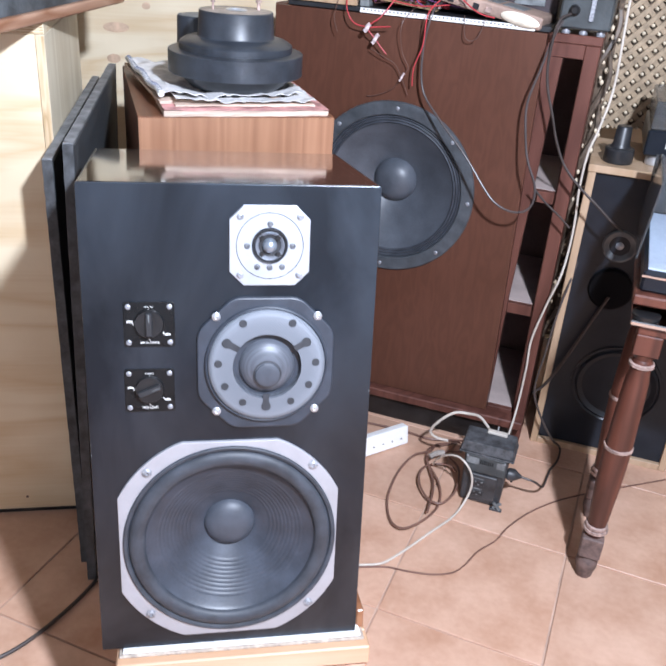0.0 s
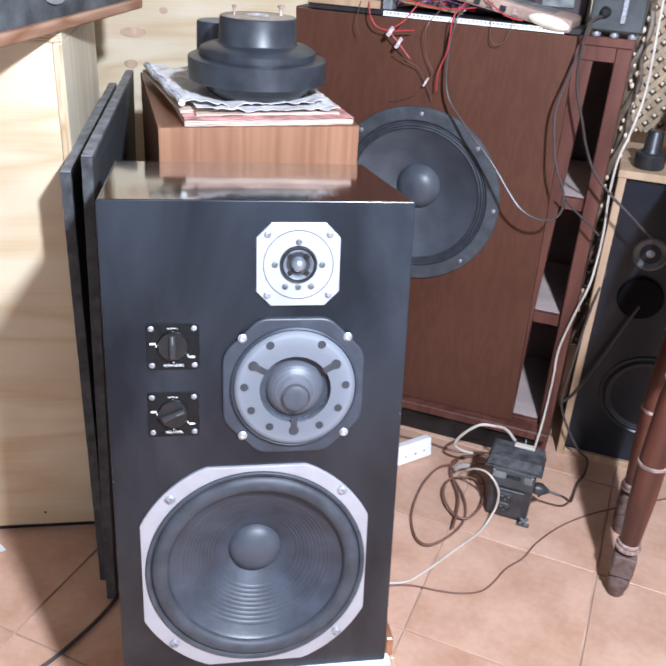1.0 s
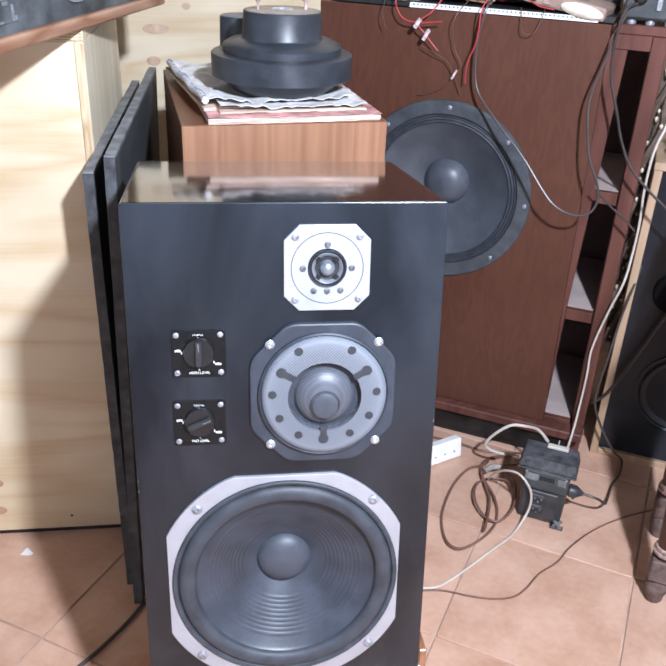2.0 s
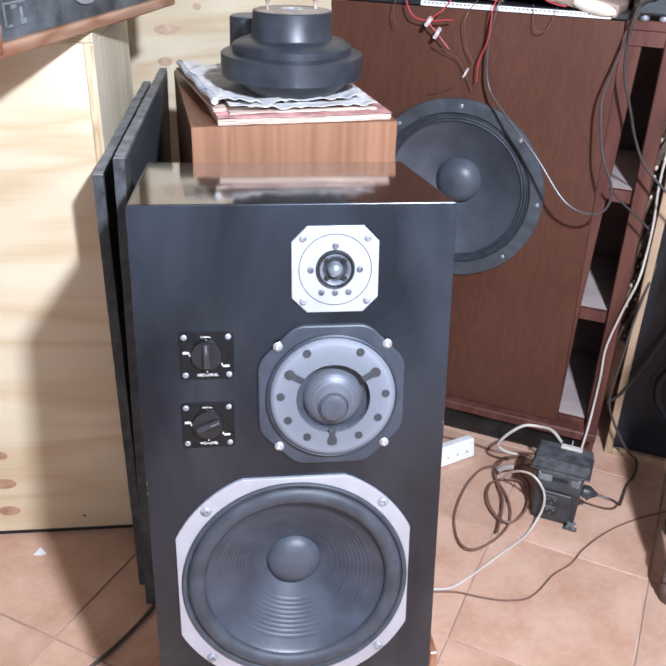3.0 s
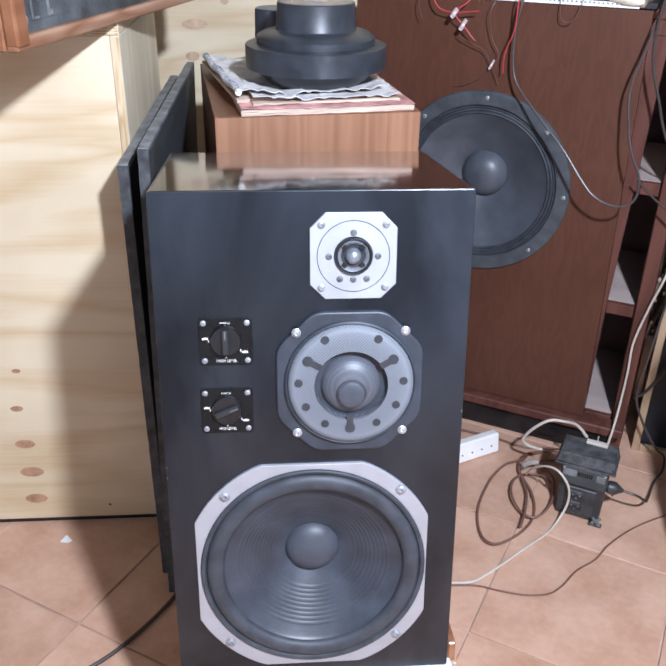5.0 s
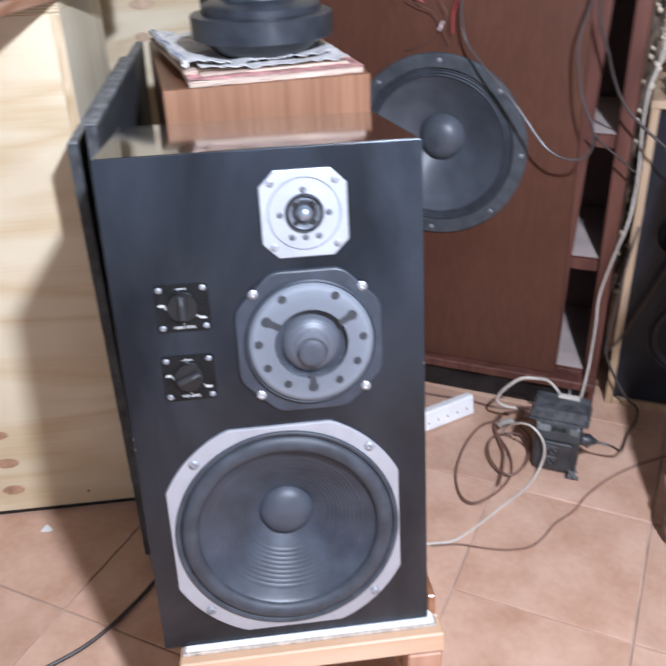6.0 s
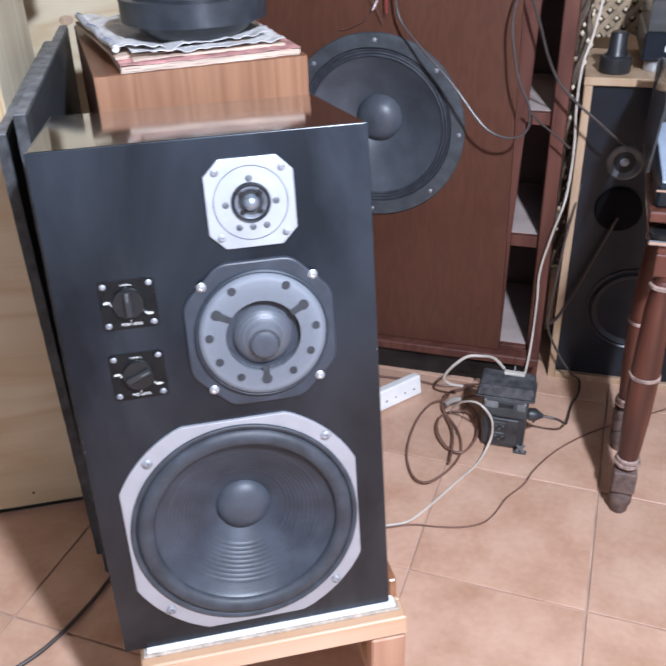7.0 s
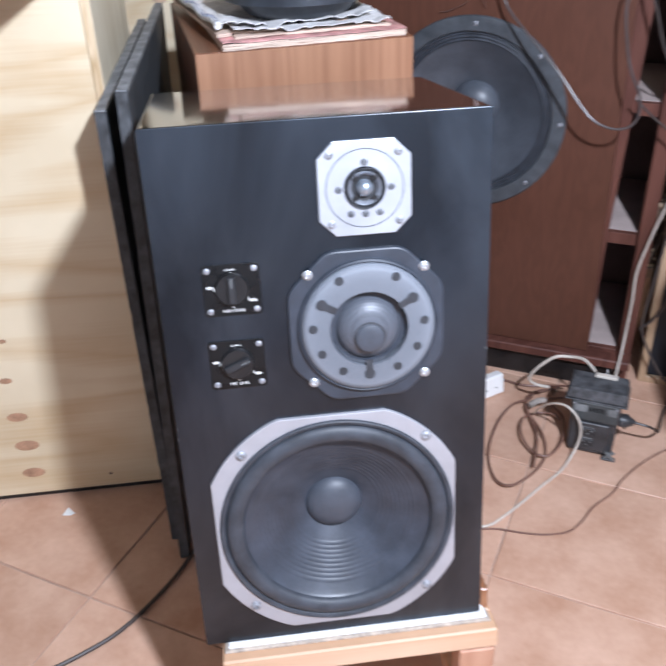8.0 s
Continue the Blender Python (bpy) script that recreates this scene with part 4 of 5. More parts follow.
# ---- table with turned legs ----
def side_table():
    ob = thing("side_table", pose(0.80, 0.395, 0, 0, 0, -29), "mahogany side table with turned legs and metal-edged top", "table")
    for n, (x, y) in enumerate(((0, 0), (0.0, 0.215), (0.5, 0.0), (0.5, 0.215))):
        leg = part("leg", lathe([(0.0001, 0.0), (0.014, 0.0), (0.0175, 0.006), (0.018, 0.018), (0.0225, 0.03), (0.0225, 0.052), (0.016, 0.058), (0.017, 0.118), (0.02, 0.124), (0.024, 0.132), (0.0235, 0.14), (0.019, 0.145), (0.021, 0.16), (0.0262, 0.26), (0.0275, 0.345), (0.0262, 0.40), (0.0235, 0.50), (0.0195, 0.53), (0.022, 0.545), (0.017, 0.555), (0.02, 0.568)], 32, "z", (x, y, 0)), "mahogany", ob, "turned mahogany leg", smooth=True)
        part("block", box(x - 0.023, x + 0.023, y - 0.023, y + 0.023, 0.062, 0.116, 0.003), "dusty_wood", leg)
        part("foot", lathe([(0.0001, -0.0), (0.0145, 0.0), (0.0182, 0.006), (0.0187, 0.018), (0.0215, 0.024), (0.022, 0.028), (0.0232, 0.031), (0.0232, 0.051), (0.018, 0.058), (0.0165, 0.062)], 32, "z", (x, y, 0)), "dusty_wood", leg, "worn dusty foot", smooth=True)
        part("block", box(x - 0.024, x + 0.024, y - 0.024, y + 0.024, 0.5685, 0.612, 0.002), "mahogany", leg)
        for z, r in ((0.348, 0.0278), (0.133, 0.0245), (0.543, 0.0225), (0.142, 0.022)):
            part("ring", lathe([(r - 0.002, z - 0.005), (r + 0.0018, z - 0.003), (r + 0.0018, z + 0.003), (r - 0.002, z + 0.005)], 32, "z", (x, y, 0)), "worn", leg, "worn pale ring", smooth=True)
    part("frame", box(-0.024, 0.53, -0.024, 0.25, 0.6125, 0.632, 0.002), "mahogany", ob)
    part("metal_edge", box(-0.042, 0.535, -0.035, 0.255, 0.6325, 0.642, 0.002), "chrome", ob, "bright metal edge strip")
    part("cap", lathe([(0.0001, 0.6425), (0.026, 0.6425), (0.0265, 0.65), (0.022, 0.6535), (0.0001, 0.654)], 32, "z", (-0.016, -0.006, 0)), "plastic", ob, "black oval cap", smooth=True)
    part("rear_frame", box(0.03, 0.53, 0.03, 0.25, 0.6425, 0.672, 0.002), "interior", ob)
    part("tabletop", box(-0.048, 0.55, -0.03, 0.37, 0.6725, 0.692, 0.003), "mahogany", ob)
    return ob


side_table()


# ---- transformer, strip ----
def transformer():
    ob = thing("transformer", pose(0.585, 0.676, 0, 0, 0, -29), "black boxed voltage transformer standing on the tiles", "transformer")
    body = bmesh.new()
    box(0.006, 0.112, 0, 0.072, 0.004, 0.1482, 0.006, body, 2)
    for v in body.verts:
        v.co.x += (0.06 - v.co.x) * 0.08 * (1 - v.co.z / 0.138)
    part("body", body, "transformer", ob)
    lid = bmesh.new()
    box(-0.006, 0.122, -0.004, 0.077, 0.1484, 0.174, 0.003, lid, 2)
    for v in lid.verts:
        if v.co.z > 0.16:
            v.co.y += 0.006 if v.co.y < 0.04 else -0.004
            v.co.x += 0.004 if v.co.x < 0.05 else -0.004
    part("lid", lid, "dusty_case", ob, "dusty sloping black lid")
    part("lid_lip", box(-0.008, 0.124, -0.006, 0.079, 0.1445, 0.1481, 0.001), "dusty_case", ob)
    face = part("face_plate", box(0.01, 0.108, -0.0042, -0.0004, 0.095, 0.143, 0.0016), "device", ob, "scuffed raised face plate")
    for k in range(7):
        part("vent_slot", box(0.046 + 0.0048 * k, 0.0485 + 0.0048 * k, -0.005, -0.0043, 0.122, 0.133), "hole", face)
    for x0, x1 in ((0.013, 0.043), (0.086, 0.105)):
        part("scuff", box(x0, x1, -0.0047, -0.0043, 0.118, 0.136), "worn_grey", face, "rubbed grey patch")
    for x in (0.014, 0.104):
        screw(face, x, -0.0042, 0.137, 0.0024, 0.0016, material="screw_grey")
    panel = part("socket_panel", box(0.026, 0.094, -0.0062, -0.0004, 0.018, 0.09, 0.002), "transformer", ob, "moulded socket panel")
    for z in (0.07, 0.04):
        part("socket", box(0.038, 0.066, -0.0082, -0.0064, z - 0.011, z + 0.006, 0.001), "satin_black", panel)
        part("mark", box(0.036, 0.062, -0.0068, -0.0063, z + 0.0085, z + 0.0105), "worn_grey", panel)
        for x, dz in ((0.044, 0.001), (0.059, 0.001), (0.0515, -0.007)):
            part("contact", box(x - 0.002, x + 0.002, -0.0088, -0.0083, z + dz - 0.0015, z + dz + 0.0015), "worn_grey", panel)
    for turn_ in (45, -45):
        part("bracket", box(-0.013, 0.013, -0.0022, 0.0022, -0.0035, 0.0035, 0.001, m=pose(0.104, -0.0085 - 0.003 * (turn_ > 0), 0.016, 0, turn_, 0)), "worn_grey", ob, "crossed bare metal bracket")
    part("foot", box(0.088, 0.118, -0.012, -0.001, 0.0, 0.0055, 0.001), "transformer", ob)
    plug_ = part("plug", lathe([(0.0001, 0.0), (0.012, 0.0), (0.0155, 0.004), (0.0155, 0.018), (0.011, 0.024), (0.005, 0.034), (0.0035, 0.036), (0.0001, 0.036)], 24, "z"), "transformer", ob, "round black plug in the side", smooth=True, m=pose(0.1105, 0.03, 0.09, 0, 90, 0))
    part("prong", box(0.005, 0.022, -0.003, 0.003, 0.012, 0.017, 0.001), "satin_black", plug_, "hooked plug tab")
    part("terminal_strip", box(0.046, 0.094, 0.052, 0.066, 0.1742, 0.1815, 0.0015), "wire_white", ob, "pale terminal strip")
    part("terminal_pin", box(0.068, 0.0705, 0.0665, 0.069, 0.1742, 0.192), "steel", ob)
    return ob


transformer()
strip = thing("power_strip", pose(0.5165, 0.9035, 0.004, 9, 0, 203), "white power strip lying on the tiles", "power strip")
part("body", box(-0.005, 0.36, -0.026, 0, 0.0, 0.054, 0.004, seg=2), "white_plastic", strip)
for k in range(5):
    part("screw_hole", lathe([(0.0022, 0.0), (0.0022, 0.0005), (0.0001, 0.0005)], 12, "y", (0, 0, 0)), "hole", strip, m=pose(0.02 + 0.03 * k, 0.0004, 0.022, 0, 0, 180))


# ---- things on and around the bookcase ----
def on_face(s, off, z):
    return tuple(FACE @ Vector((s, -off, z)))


def louvre_chassis():
    ob = thing("equipment_chassis", FACE @ pose(0, 0, 1.0725), "opened equipment chassis with white slotted front edge on the bookcase", "chassis")
    part("tray", box(-0.3, 0.325, 0.006, 0.2, 0.0, 0.012, 0.001), "satin_black", ob)
    part("front_strip", box(-0.115, 0.29, -0.004, 0.004, 0.0, 0.0105, 0.001), "white_plastic", ob, "white slotted metal strip")
    for k in range(44):
        if k not in (15, 16, 17):
            part("slit", box(-0.107 + 0.009 * k, -0.107 + 0.009 * k + 0.004, -0.0048, -0.0042, 0.0055, 0.0088), "worn_grey", ob)
    part("wood_strip", box(-0.3, -0.125, -0.002, 0.01, 0.0125, 0.03, 0.001), "beech", ob, "pale wooden strip")
    part("bracket", box(-0.122, -0.1, 0.012, 0.05, 0.0122, 0.06, 0.001), "worn_grey", ob)
    part("circuit_board", box(-0.09, 0.06, 0.03, 0.16, 0.0125, 0.017, 0.0005, m=pose(0, 0, 0.006, 4, 6, 5)), "pcb", ob, "brown circuit board")
    for k in range(14):
        x, y = random.uniform(-0.08, 0.05), random.uniform(0.04, 0.15)
        part("component", box(x, x + random.uniform(0.008, 0.02), y, y + random.uniform(0.008, 0.02), 0.02, 0.028 + random.uniform(0.004, 0.02), 0.001), random.choice(["satin_black", "worn_grey", "worn", "pcb"]), ob)
    return ob


louvre_chassis()
slabby = thing("dusty_plank", FACE @ pose(0.035, 0.02, 1.118, 0, 9.5, -6), "dusty brown plank with grey patches lying slantwise over the chassis", "plank")
part("board", box(0, 0.27, 0, 0.13, 0, 0.028, 0.006, seg=2), "pinkish", slabby)
part("cut_end", lathe([(0.043, 0.0), (0.045, 0.003), (0.041, 0.006), (0.0001, 0.0065)], 40, "y"), "cream", slabby, "pale cut end of the plank", smooth=True, m=pose(0.222, -0.0005, 0.012) @ Matrix.Diagonal((1, 1, 0.3, 1)))
for k, (x, w) in enumerate(((0.1, 0.06), (0.17, 0.05))):
    part("patch", box(x, x + w, 0.02, 0.085, 0.0282, 0.0292), "worn_grey", slabby, "dull grey patch")
for k in range(5):
    part("fitting", box(0.02 + 0.03 * k, 0.034 + 0.03 * k, -0.004, -0.0003, 0.006, 0.018, 0.001), random.choice(["worn_grey", "worn", "satin_black"]), slabby)
lump = thing("wire_bundle", FACE @ pose(-0.06, 0.05, 1.0855), "tangled bundle of red, pink and purple wires on the chassis", "wire bundle")
for k in range(22):
    x0, y0 = random.uniform(-0.05, 0.1), random.uniform(-0.02, 0.08)
    pts = [(x0 + random.uniform(-0.05, 0.06) * j / 2, y0 + random.uniform(-0.03, 0.03), 0.004 + random.uniform(0.0, 0.045)) for j in range(5)]
    part("strand", tube(pts, 0.0016, 6, 5), random.choice(["wire_red", "wire_red", "wire_purple", "wire_thin", "wire_pink"]), lump, smooth=True)
# added dark box: hides the wall, its purplish tone stands for shade
stack = thing("dark_backdrop", FACE @ pose(-0.31, 0.11, 1.0855), "dark box added behind the open chassis for the shaded clutter, hiding the wall", "audio device")
part("body", box(0, 0.63, 0, 0.1, 0, 0.16, 0.003), "rack", stack)
for k in range(7):
    part("slat", box(0.02 + 0.085 * k, 0.09 + 0.085 * k, -0.004, -0.0004, 0.03, 0.05, 0.001), random.choice(["pcb", "worn_grey", "pinkish", "satin_black"]), stack)

amp = thing("black_device", FACE @ pose(0.335, 0.012, 1.0725), "black metal device with loose cables on the bookcase corner", "audio device")
part("case", box(0, 0.11, 0, 0.14, 0.012, 0.16, 0.004), "device", amp)
part("bar", box(0.062, 0.072, -0.004, -0.0003, 0.03, 0.09, 0.001), "screw_grey", amp, "dull metal bar")
for x in (0.018, 0.055, 0.092):
    part("foot", lathe([(0.0001, 0), (0.009, 0), (0.01, 0.004), (0.008, 0.0118)], 18, "z", (x, 0.02, 0)), "screw_grey", amp, smooth=True)
part("jack", lathe([(0.012, 0), (0.011, 0.008), (0.006, 0.012), (0.0001, 0.012)], 20, "y", (0.03, -0.0002, 0.05)), "plastic", amp, smooth=True)

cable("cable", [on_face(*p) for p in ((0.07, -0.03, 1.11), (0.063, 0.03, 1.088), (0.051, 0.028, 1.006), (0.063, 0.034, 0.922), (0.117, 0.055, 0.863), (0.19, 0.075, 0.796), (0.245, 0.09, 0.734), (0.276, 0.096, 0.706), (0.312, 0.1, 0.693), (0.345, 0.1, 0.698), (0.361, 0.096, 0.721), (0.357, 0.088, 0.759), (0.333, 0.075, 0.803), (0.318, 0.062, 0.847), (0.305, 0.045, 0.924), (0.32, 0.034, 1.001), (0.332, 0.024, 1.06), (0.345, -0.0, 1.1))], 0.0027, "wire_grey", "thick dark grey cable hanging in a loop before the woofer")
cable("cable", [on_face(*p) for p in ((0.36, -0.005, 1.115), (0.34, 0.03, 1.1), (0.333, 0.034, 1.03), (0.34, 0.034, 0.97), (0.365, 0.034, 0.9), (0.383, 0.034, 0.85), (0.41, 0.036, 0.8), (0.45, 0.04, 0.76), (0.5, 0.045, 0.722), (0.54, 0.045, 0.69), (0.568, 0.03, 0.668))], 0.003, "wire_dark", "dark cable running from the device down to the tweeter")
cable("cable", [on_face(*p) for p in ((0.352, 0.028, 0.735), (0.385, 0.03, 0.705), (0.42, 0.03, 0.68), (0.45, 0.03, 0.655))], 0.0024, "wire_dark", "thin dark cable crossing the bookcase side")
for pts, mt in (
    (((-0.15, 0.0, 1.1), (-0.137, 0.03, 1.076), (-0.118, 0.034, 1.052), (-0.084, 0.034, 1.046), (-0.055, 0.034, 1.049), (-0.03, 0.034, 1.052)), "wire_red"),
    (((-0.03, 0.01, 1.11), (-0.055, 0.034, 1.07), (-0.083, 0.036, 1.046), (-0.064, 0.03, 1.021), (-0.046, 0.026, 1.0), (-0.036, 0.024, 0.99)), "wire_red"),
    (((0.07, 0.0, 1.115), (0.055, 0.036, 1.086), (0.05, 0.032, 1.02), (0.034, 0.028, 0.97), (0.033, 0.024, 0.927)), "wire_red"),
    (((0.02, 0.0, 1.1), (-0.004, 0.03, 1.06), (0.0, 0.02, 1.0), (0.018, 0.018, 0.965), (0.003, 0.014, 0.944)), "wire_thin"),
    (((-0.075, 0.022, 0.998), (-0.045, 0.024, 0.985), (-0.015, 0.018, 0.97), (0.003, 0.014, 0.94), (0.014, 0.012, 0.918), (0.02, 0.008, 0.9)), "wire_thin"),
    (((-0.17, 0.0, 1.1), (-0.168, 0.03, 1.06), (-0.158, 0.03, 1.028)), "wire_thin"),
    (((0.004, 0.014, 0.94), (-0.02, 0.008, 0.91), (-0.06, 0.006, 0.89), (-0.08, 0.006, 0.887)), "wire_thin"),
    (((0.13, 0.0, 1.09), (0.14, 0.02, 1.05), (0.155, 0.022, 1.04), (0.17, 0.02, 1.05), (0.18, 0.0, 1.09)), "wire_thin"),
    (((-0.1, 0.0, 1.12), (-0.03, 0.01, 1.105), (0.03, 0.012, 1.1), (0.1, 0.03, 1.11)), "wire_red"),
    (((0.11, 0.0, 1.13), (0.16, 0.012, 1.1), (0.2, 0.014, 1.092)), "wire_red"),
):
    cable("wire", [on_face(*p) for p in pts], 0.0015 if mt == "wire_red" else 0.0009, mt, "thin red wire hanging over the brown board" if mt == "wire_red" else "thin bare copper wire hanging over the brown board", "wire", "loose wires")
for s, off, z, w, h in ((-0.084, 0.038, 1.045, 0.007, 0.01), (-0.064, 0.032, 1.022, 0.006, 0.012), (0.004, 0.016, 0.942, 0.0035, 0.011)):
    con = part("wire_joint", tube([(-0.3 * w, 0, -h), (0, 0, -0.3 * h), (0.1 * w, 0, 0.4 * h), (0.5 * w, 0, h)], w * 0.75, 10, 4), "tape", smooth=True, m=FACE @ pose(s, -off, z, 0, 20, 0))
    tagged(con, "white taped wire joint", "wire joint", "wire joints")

# right-hand cables
cable("cable", [(0.889, 0.915, 1.174), (0.888, 0.91, 1.114), (0.886, 0.895, 0.971), (0.87, 0.89, 0.879), (0.858, 0.896, 0.816), (0.857, 0.899, 0.731), (0.862, 0.896, 0.648), (0.863, 0.898, 0.568), (0.837, 0.862, 0.515), (0.823, 0.877, 0.43), (0.81, 0.891, 0.328), (0.811, 0.89, 0.249), (0.808, 0.887, 0.161), (0.788, 0.855, 0.109), (0.735, 0.775, 0.05)], 0.0028, "wire_white", "white mains cable running down beside the bookcase")
cable("cable", [(0.92, 0.93, 0.66), (0.897, 0.905, 0.54), (0.865, 0.885, 0.42), (0.85, 0.878, 0.3), (0.838, 0.872, 0.19), (0.86, 0.86, 0.12), (0.9, 0.84, 0.05), (0.937, 0.85, 0.01), (0.91, 0.8, 0.006), (0.87, 0.757, 0.007), (0.825, 0.69, 0.016), (0.79, 0.64, 0.05), (0.757, 0.618, 0.084), (0.726, 0.632, 0.09)], 0.003, "wire_dark", "dark cable from the plug up along the tall speaker")
cable("cable", [tuple(BSP @ Vector(p)) for p in ((0.112, -0.006, 0.47), (0.085, -0.012, 0.4), (0.05, -0.015, 0.3), (0.01, -0.015, 0.2), (-0.02, -0.012, 0.16))], 0.004, "wire_dark", "dark cable from the foam disc")

# cables on the floor
cable("cable", [(0.27, 0.458, 0.005), (0.3, 0.46, 0.005), (0.348, 0.46, 0.005), (0.385, 0.479, 0.005), (0.434, 0.512, 0.005), (0.495, 0.556, 0.005), (0.548, 0.592, 0.006), (0.583, 0.624, 0.012), (0.606, 0.64, 0.046), (0.607, 0.644, 0.085), (0.594, 0.651, 0.115), (0.577, 0.672, 0.127), (0.559, 0.705, 0.11), (0.551, 0.744, 0.07), (0.552, 0.776, 0.03)], 0.0027, "wire_white", "white cable from under the stand to the transformer")
loop = [(0.635, 0.898), (0.595, 0.887), (0.569, 0.856), (0.521, 0.84), (0.467, 0.782), (0.42, 0.699), (0.403, 0.637), (0.403, 0.582), (0.423, 0.561), (0.457, 0.572), (0.497, 0.601), (0.53, 0.64), (0.55, 0.687), (0.555, 0.737), (0.548, 0.796), (0.551, 0.832), (0.575, 0.875), (0.616, 0.89), (0.663, 0.897)]
cable("cable_coil", [(x, y, 0.004 + 0.009 * abs(math.sin(0.55 * k))) for k, (x, y) in enumerate(loop)], 0.0029, "wire_brown", "brown mains cable lying in a wide loop on the tiles", "cable", "cable loops")
loop = [(0.612, 0.827), (0.621, 0.778), (0.608, 0.727), (0.58, 0.673), (0.54, 0.641), (0.512, 0.655), (0.501, 0.699), (0.508, 0.744), (0.532, 0.783), (0.568, 0.799), (0.599, 0.786), (0.609, 0.755)]
cable("cable_coil", [(x, y, 0.011 + 0.008 * abs(math.sin(0.7 * k))) for k, (x, y) in enumerate(loop)], 0.0029, "wire_brown", "brown mains cable lying in a smaller loop on the tiles", "cable", "cable loops")
loop = [(0.655, 0.847), (0.601, 0.843), (0.553, 0.827), (0.545, 0.779), (0.54, 0.722), (0.517, 0.657), (0.493, 0.607)]
cable("cable_coil", [(x, y, 0.012 + 0.006 * abs(math.sin(0.9 * k))) for k, (x, y) in enumerate(loop)], 0.0029, "wire_brown", "brown mains cable crossing the loops on the tiles", "cable", "cable loops")
joint = part("cable_connector", tube([(-0.022, 0, 0), (-0.014, 0, 0.002), (0.0, 0.001, 0.004), (0.014, 0, 0.002), (0.022, 0, 0)], 0.0075, 10, 4), "dusty_grey", smooth=True, m=pose(0.572, 0.815, 0.03, 0, 0, 20))
tagged(joint, "dusty pale grey cable connector resting on the coiled cables", "connector")
cable("cable", [(0.3, 0.455, 0.004), (0.359, 0.45, 0.004), (0.407, 0.432, 0.004), (0.455, 0.419, 0.004), (0.502, 0.42, 0.004), (0.538, 0.441, 0.004), (0.581, 0.48, 0.004), (0.634, 0.511, 0.004), (0.677, 0.551, 0.004), (0.737, 0.592, 0.004), (0.802, 0.624, 0.004), (0.888, 0.651, 0.004), (1.05, 0.68, 0.004), (1.3, 0.72, 0.004)], 0.0019, "wire_brown", "thin brown cable winding across the tiles")
cable("cable", [(0.38, 1.03, 0.006), (0.434, 1.006, 0.006), (0.522, 0.962, 0.006), (0.581, 0.922, 0.006), (0.64, 0.905, 0.01), (0.67, 0.87, 0.03)], 0.003, "wire_brown", "brown cable along the plinth to the transformer")
cable("cable", [(0.668, 0.735, 0.165), (0.655, 0.77, 0.175), (0.635, 0.8, 0.166), (0.6, 0.81, 0.163), (0.565, 0.82, 0.13), (0.552, 0.83, 0.095), (0.57, 0.83, 0.075), (0.6, 0.82, 0.07)], 0.0036, "wire_white", "white cable arching over the transformer")
cable("cable", [(-0.22, 0.55, 0.005), (-0.266, 0.455, 0.005), (-0.312, 0.385, 0.005), (-0.372, 0.316, 0.005), (-0.43, 0.275, 0.005), (-0.52, 0.235, 0.005), (-0.7, 0.19, 0.005)], 0.0042, "wire_dark", "black cable trailing from behind the loudspeaker")

scrap = bmesh.new()
for a, b, c in (((0, 0, 0.001), (0.03, 0.005, 0.001), (0.012, 0.03, 0.012)), ((0.03, 0.005, 0.001), (0.042, 0.018, 0.002), (0.012, 0.03, 0.012)), ((0, 0, 0.001), (0.012, 0.03, 0.012), (0.002, 0.034, 0.002))):
    scrap.faces.new([scrap.verts.new(v) for v in (a, b, c)])
bmesh.ops.remove_doubles(scrap, verts=scrap.verts[:], dist=1e-5)
ext = bmesh.ops.extrude_face_region(scrap, geom=scrap.faces[:])
for v in ext["geom"]:
    if isinstance(v, bmesh.types.BMVert):
        v.co.z += 0.0006
tagged(part("paper_scrap", scrap, "print", m=pose(-0.535, 0.632, 0.0, 0, 0, -20) @ Matrix.Scale(0.6, 4)), "small torn scrap of white paper on the floor", "paper scrap")


# ---- things on the tall speaker ----
plug = thing("rubber_plug", pose(0.952, 0.925, 0.7915) @ Matrix.Scale(0.94, 4), "black stepped rubber plug standing on the tall speaker", "plug")
part("base", lathe([(0.0001, 0), (0.035, 0), (0.037, 0.004), (0.036, 0.034), (0.033, 0.0375), (0.024, 0.0385)], 40, "z"), "satin_black", plug, smooth=True)
part("stem", lathe([(0.026, 0.038), (0.021, 0.047), (0.0185, 0.088), (0.016, 0.091), (0.0001, 0.091)], 32, "z"), "satin_black", plug, smooth=True)
deck = thing("hifi_deck", BSP @ pose(0.113, 0.05, 0.7915), "dark hi-fi deck with pale label and silver feet", "audio deck")
part("case", box(0, 0.4, 0, 0.26, 0.025, 0.085, 0.004), "dark_plastic", deck)
part("lid", box(0.004, 0.396, 0.004, 0.256, 0.0855, 0.15, 0.003), "smoke", deck, "smoked lid")
part("label_plate", box(0.045, 0.11, -0.0015, -0.0002, 0.046, 0.06, 0.0004), "print", deck, "pale label with unreadable marks")
for k in range(6):
    part("mark", box(0.05 + 0.009 * k, 0.056 + 0.009 * k, -0.002, -0.0016, 0.05, 0.056), "worn_grey", deck)
for x, y in ((0.03, 0.035), (0.37, 0.035), (0.03, 0.225), (0.37, 0.225)):
    part("foot", lathe([(0.0001, 0), (0.02, 0), (0.022, 0.004), (0.02, 0.0245)], 32, "z", (x, y, 0)), "steel", deck, "silver foot", smooth=True)

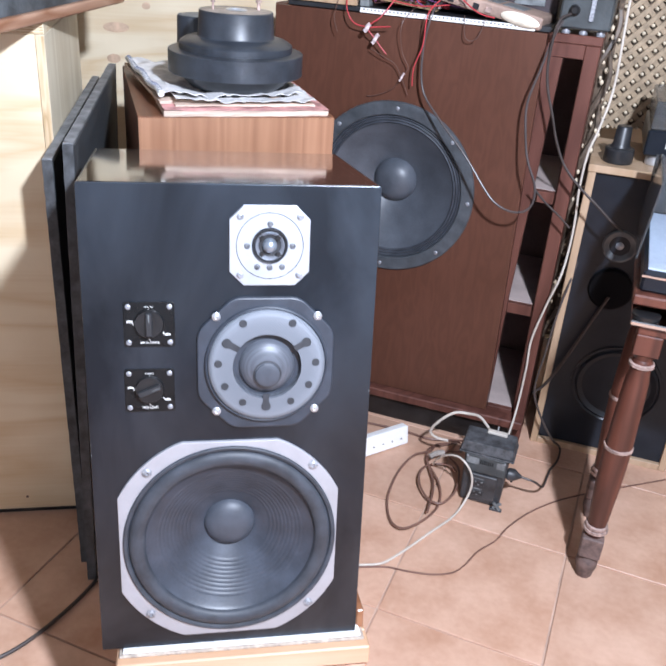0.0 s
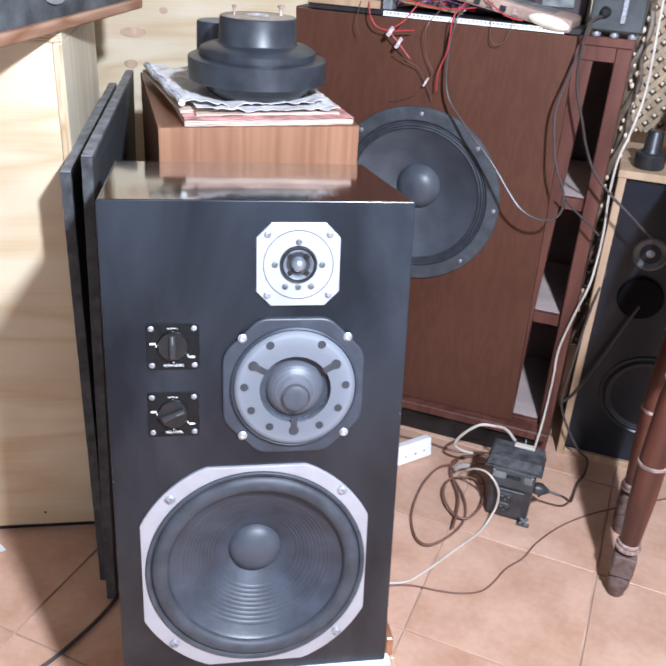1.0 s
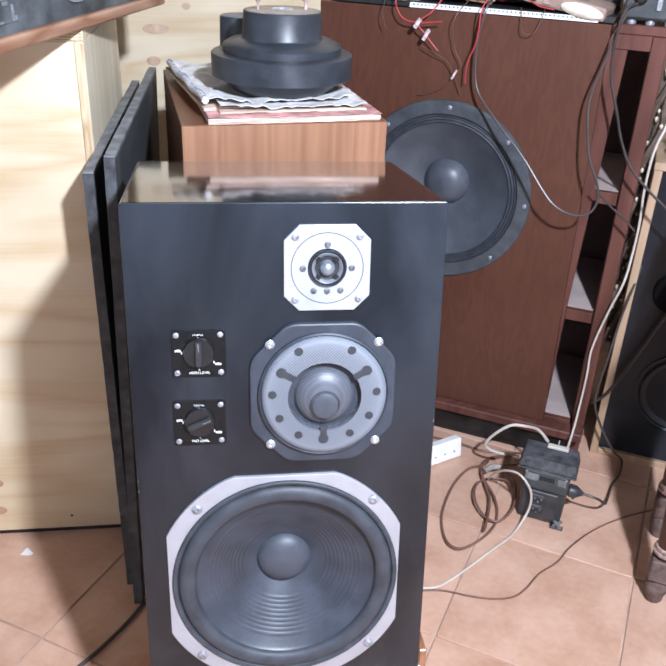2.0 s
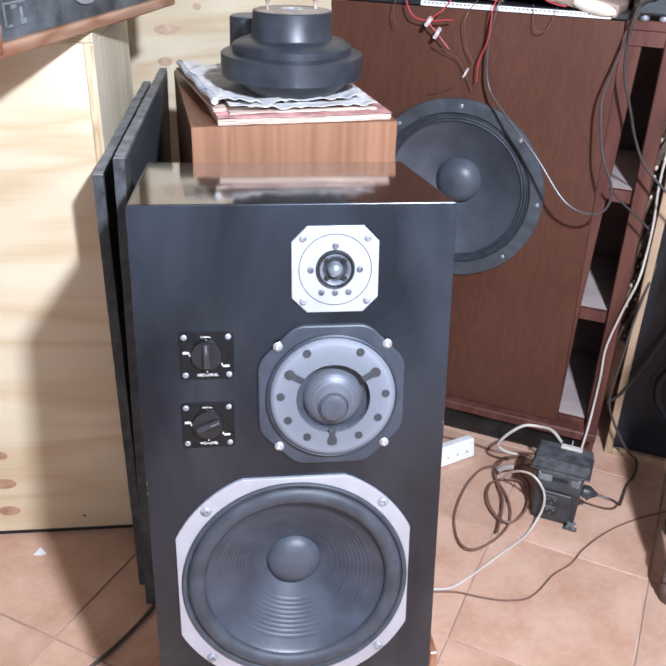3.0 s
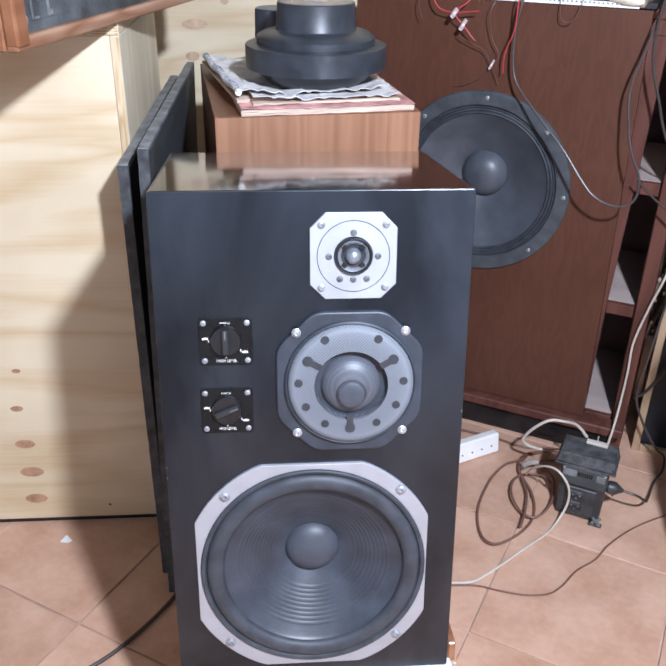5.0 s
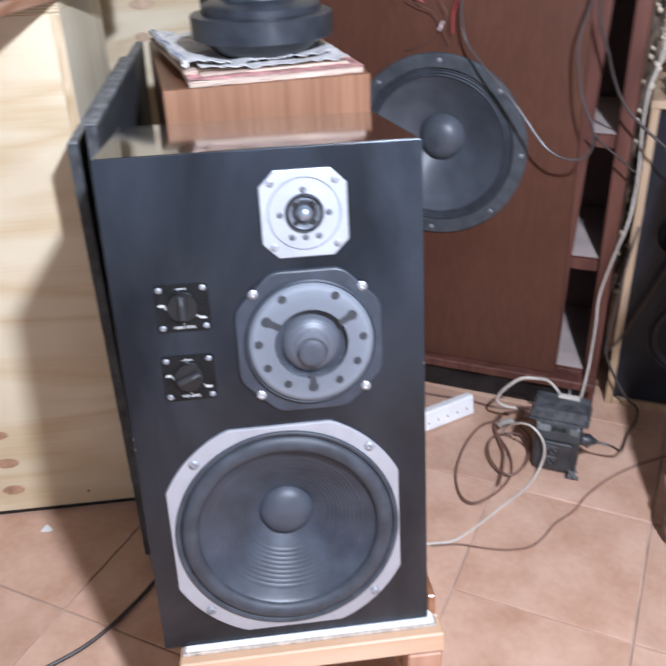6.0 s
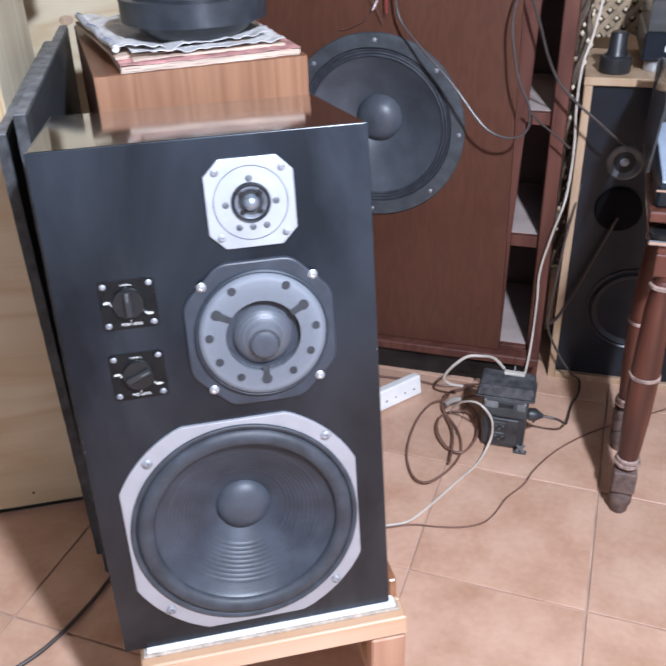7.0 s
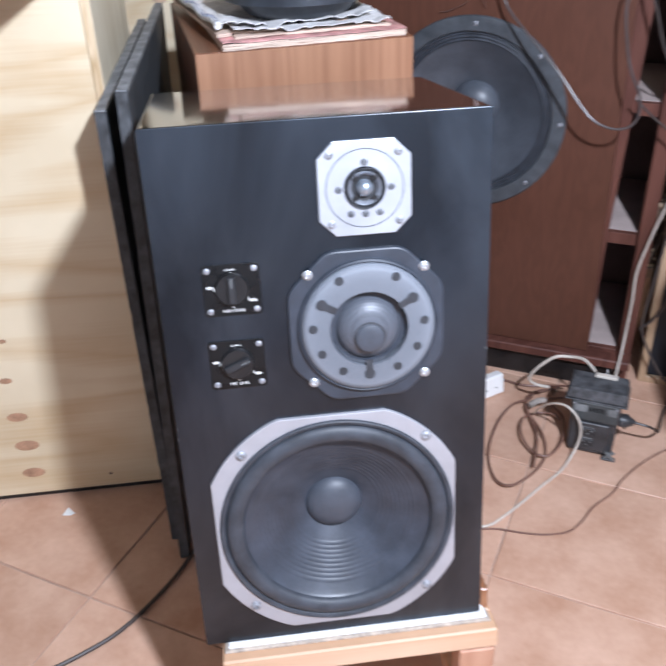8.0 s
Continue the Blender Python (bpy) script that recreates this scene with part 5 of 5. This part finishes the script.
turn = thing("turntable", pose(0.80, 0.395, 0.6925, 0, 0, -29), "turntable on the side table, pale blue reflection painted on its glossy top", "turntable")
part("plinth", box(-0.04, 0.45, -0.012, 0.35, 0.0, 0.042, 0.005), "dark_plastic", turn)
# top and platter carry a bright reflection as their base colour
part("top_plate", box(-0.034, 0.444, -0.006, 0.344, 0.0423, 0.047, 0.001), "blue_reflection", turn, "glossy top with a pale blue reflection painted in")
part("trim", box(-0.0415, 0.4515, -0.0145, -0.0125, 0.03, 0.034), "chrome", turn, "thin bright trim line")
part("platter", lathe([(0.0001, 0.0), (0.13, 0.0), (0.135, 0.004), (0.13, 0.009), (0.0001, 0.01)], 64, "z", (0.2, 0.17, 0.0472)), "blue_reflection", turn, smooth=True)
part("lid_side", box(-0.055, -0.051, 0.09, 0.35, 0.0, 0.15, 0.001, m=pose(0, 0, 0.02, 0, 5, 0)), "smoke", turn, "smoked acrylic lid edge")
part("lid_back", box(-0.05, 0.45, 0.352, 0.357, 0.0, 0.17, 0.001), "smoke", turn)


# ---- woven rattan screen ----
def rattan_screen():
    ob = thing("rattan_screen", pose(0.98, 1.26, 0.80, 0, 0, -8), "open-weave rattan screen with pale knots at its crossings", "screen")
    pitch = 0.029
    w, h = 18 * pitch * 1.41421, 0.62
    for sign in (1, -1):
        for k in range(-18, 40):
            a = k * pitch * 1.41421
            # line x*sign + z = a, clipped to the panel
            pts = []
            for x in (0.0, w):
                z = a - x if sign > 0 else a - (w - x)
                pts.append((x, z))
            (xa, za), (xb, zb) = pts
            lo, hi = 0.0, 1.0
            dz = zb - za
            for bound, keep_low in ((0.0, True), (h, False)):
                u = (bound - za) / dz
                if (dz > 0) == keep_low:
                    lo = max(lo, u)
                else:
                    hi = min(hi, u)
            if hi - lo < 0.03:
                continue
            p, q = Vector((xa + (xb - xa) * lo, 0, za + dz * lo)), Vector((xa + (xb - xa) * hi, 0, za + dz * hi))
            mid_, ln = (p + q) / 2, (q - p).length
            ang = math.atan2(q.z - p.z, q.x - p.x)
            part("strip", box(-ln / 2, ln / 2, -0.0025 + 0.003 * sign, 0.0025 + 0.003 * sign, -0.0068, 0.0068, 0.0012, m=Matrix.Translation(mid_) @ Matrix.Rotation(-ang, 4, "Y")), "rattan", ob)
    bm = bmesh.new()
    step = pitch * 1.41421 / 2
    for i in range(int(w / step)):
        for j in range(int(h / step)):
            if (i + j) % 2 == 1:
                lathe([(0.0052, -0.004), (0.0048, 0.002), (0.0027, 0.004), (0.0001, 0.0045)], 8, "y", (i * step - 0.001, -0.002, j * step + 0.002), bm)
    # added dark sheet stands in for the shade inside the openings
    part("backing", box(0, w, 0.0085, 0.0115, 0, h, 0.0005), "weave_shadow", ob, "dark sheet added for the shade in the weave's openings")
    tagged(part("knotting", bm, "rattan_light", ob, "pale polished knots", smooth=True), kind="stuff")
    return ob


rattan_screen()


def twisted_edge():
    ob = thing("rattan_edge", pose(0.905, 1.0, 0.28), "twisted rattan edging hanging beside the bookcase", "edging")
    part("band", box(-0.023, 0.023, 0.006, 0.011, 0.0, 0.87, 0.001), "band", ob, "dark mottled woven band")
    for ph in (0, math.pi):
        pts = [(0.017 * math.cos(ph + 0.55 * k), 0.010 * math.sin(ph + 0.55 * k), 0.0205 * k) for k in range(42)]
        part("strand", tube(pts, 0.008, 7, 3), "dark_cane", ob, smooth=True)
    # pale beads carry the glints; lower ones mostly darker for the shaded end
    for k in range(46):
        q = random.uniform(0.3, 0.75)
        part("glint", lathe([(0.0001, -0.011 * q), (0.005 * q, -0.007 * q), (0.0075 * q, 0.0), (0.006 * q, 0.006 * q), (0.0001, 0.011 * q)], 8, "z", (random.uniform(-0.017, 0.017), -0.013, 0.0178 * k + 0.02 + random.uniform(-0.006, 0.006))), "rattan_light" if k > 22 or k % 3 == 0 else "rattan", ob, smooth=True)
    return ob


twisted_edge()


# ---- floor tiles ----
def tiles():
    side, gap, yaw = 0.342, 0.0046, -31.2
    bm = box(-side / 2 + gap / 2, side / 2 - gap / 2, -side / 2 + gap / 2, side / 2 - gap / 2, -0.012, 0.0, 0.0011)
    me = bpy.data.meshes.new("tile")
    bmesh.ops.recalc_face_normals(bm, faces=bm.faces)
    bm.to_mesh(me)
    bm.free()
    me.materials.append(M["tile"])
    turn = Matrix.Rotation(radians(yaw), 3, "Z")
    rest = bmesh.new()
    for i in range(-22, 23):
        for j in range(-22, 23):
            c = Vector((0.315, 0.338, 0)) + turn @ Vector(((i + 0.5) * side, (j + 0.5) * side, 0))
            place = pose(c.x, c.y, random.uniform(-0.0005, 0.0005), random.uniform(-0.08, 0.08), random.uniform(-0.08, 0.08), yaw)
            if -1.7 < c.x < 2.3 and -2.6 < c.y < Y1 - 0.145:
                ob = new("tile", me)
                ob.parent = floor
                ob.matrix_basis = place
            elif X0 + 0.15 < c.x < X1 - 0.15 and Y0 + 0.15 < c.y < Y1 - 0.145:
                corners = [rest.verts.new(place @ Vector((x * (side - gap) / 2, y * (side - gap) / 2, z))) for z in (-0.012, 0.0) for x, y in ((-1, -1), (1, -1), (1, 1), (-1, 1))]
                rest.faces.new(corners[4:])
                for k in range(4):
                    rest.faces.new((corners[k], corners[(k + 1) % 4], corners[4 + (k + 1) % 4], corners[4 + k]))
    tagged(part("tiling", rest, "tile", floor), kind="stuff")


tiles()
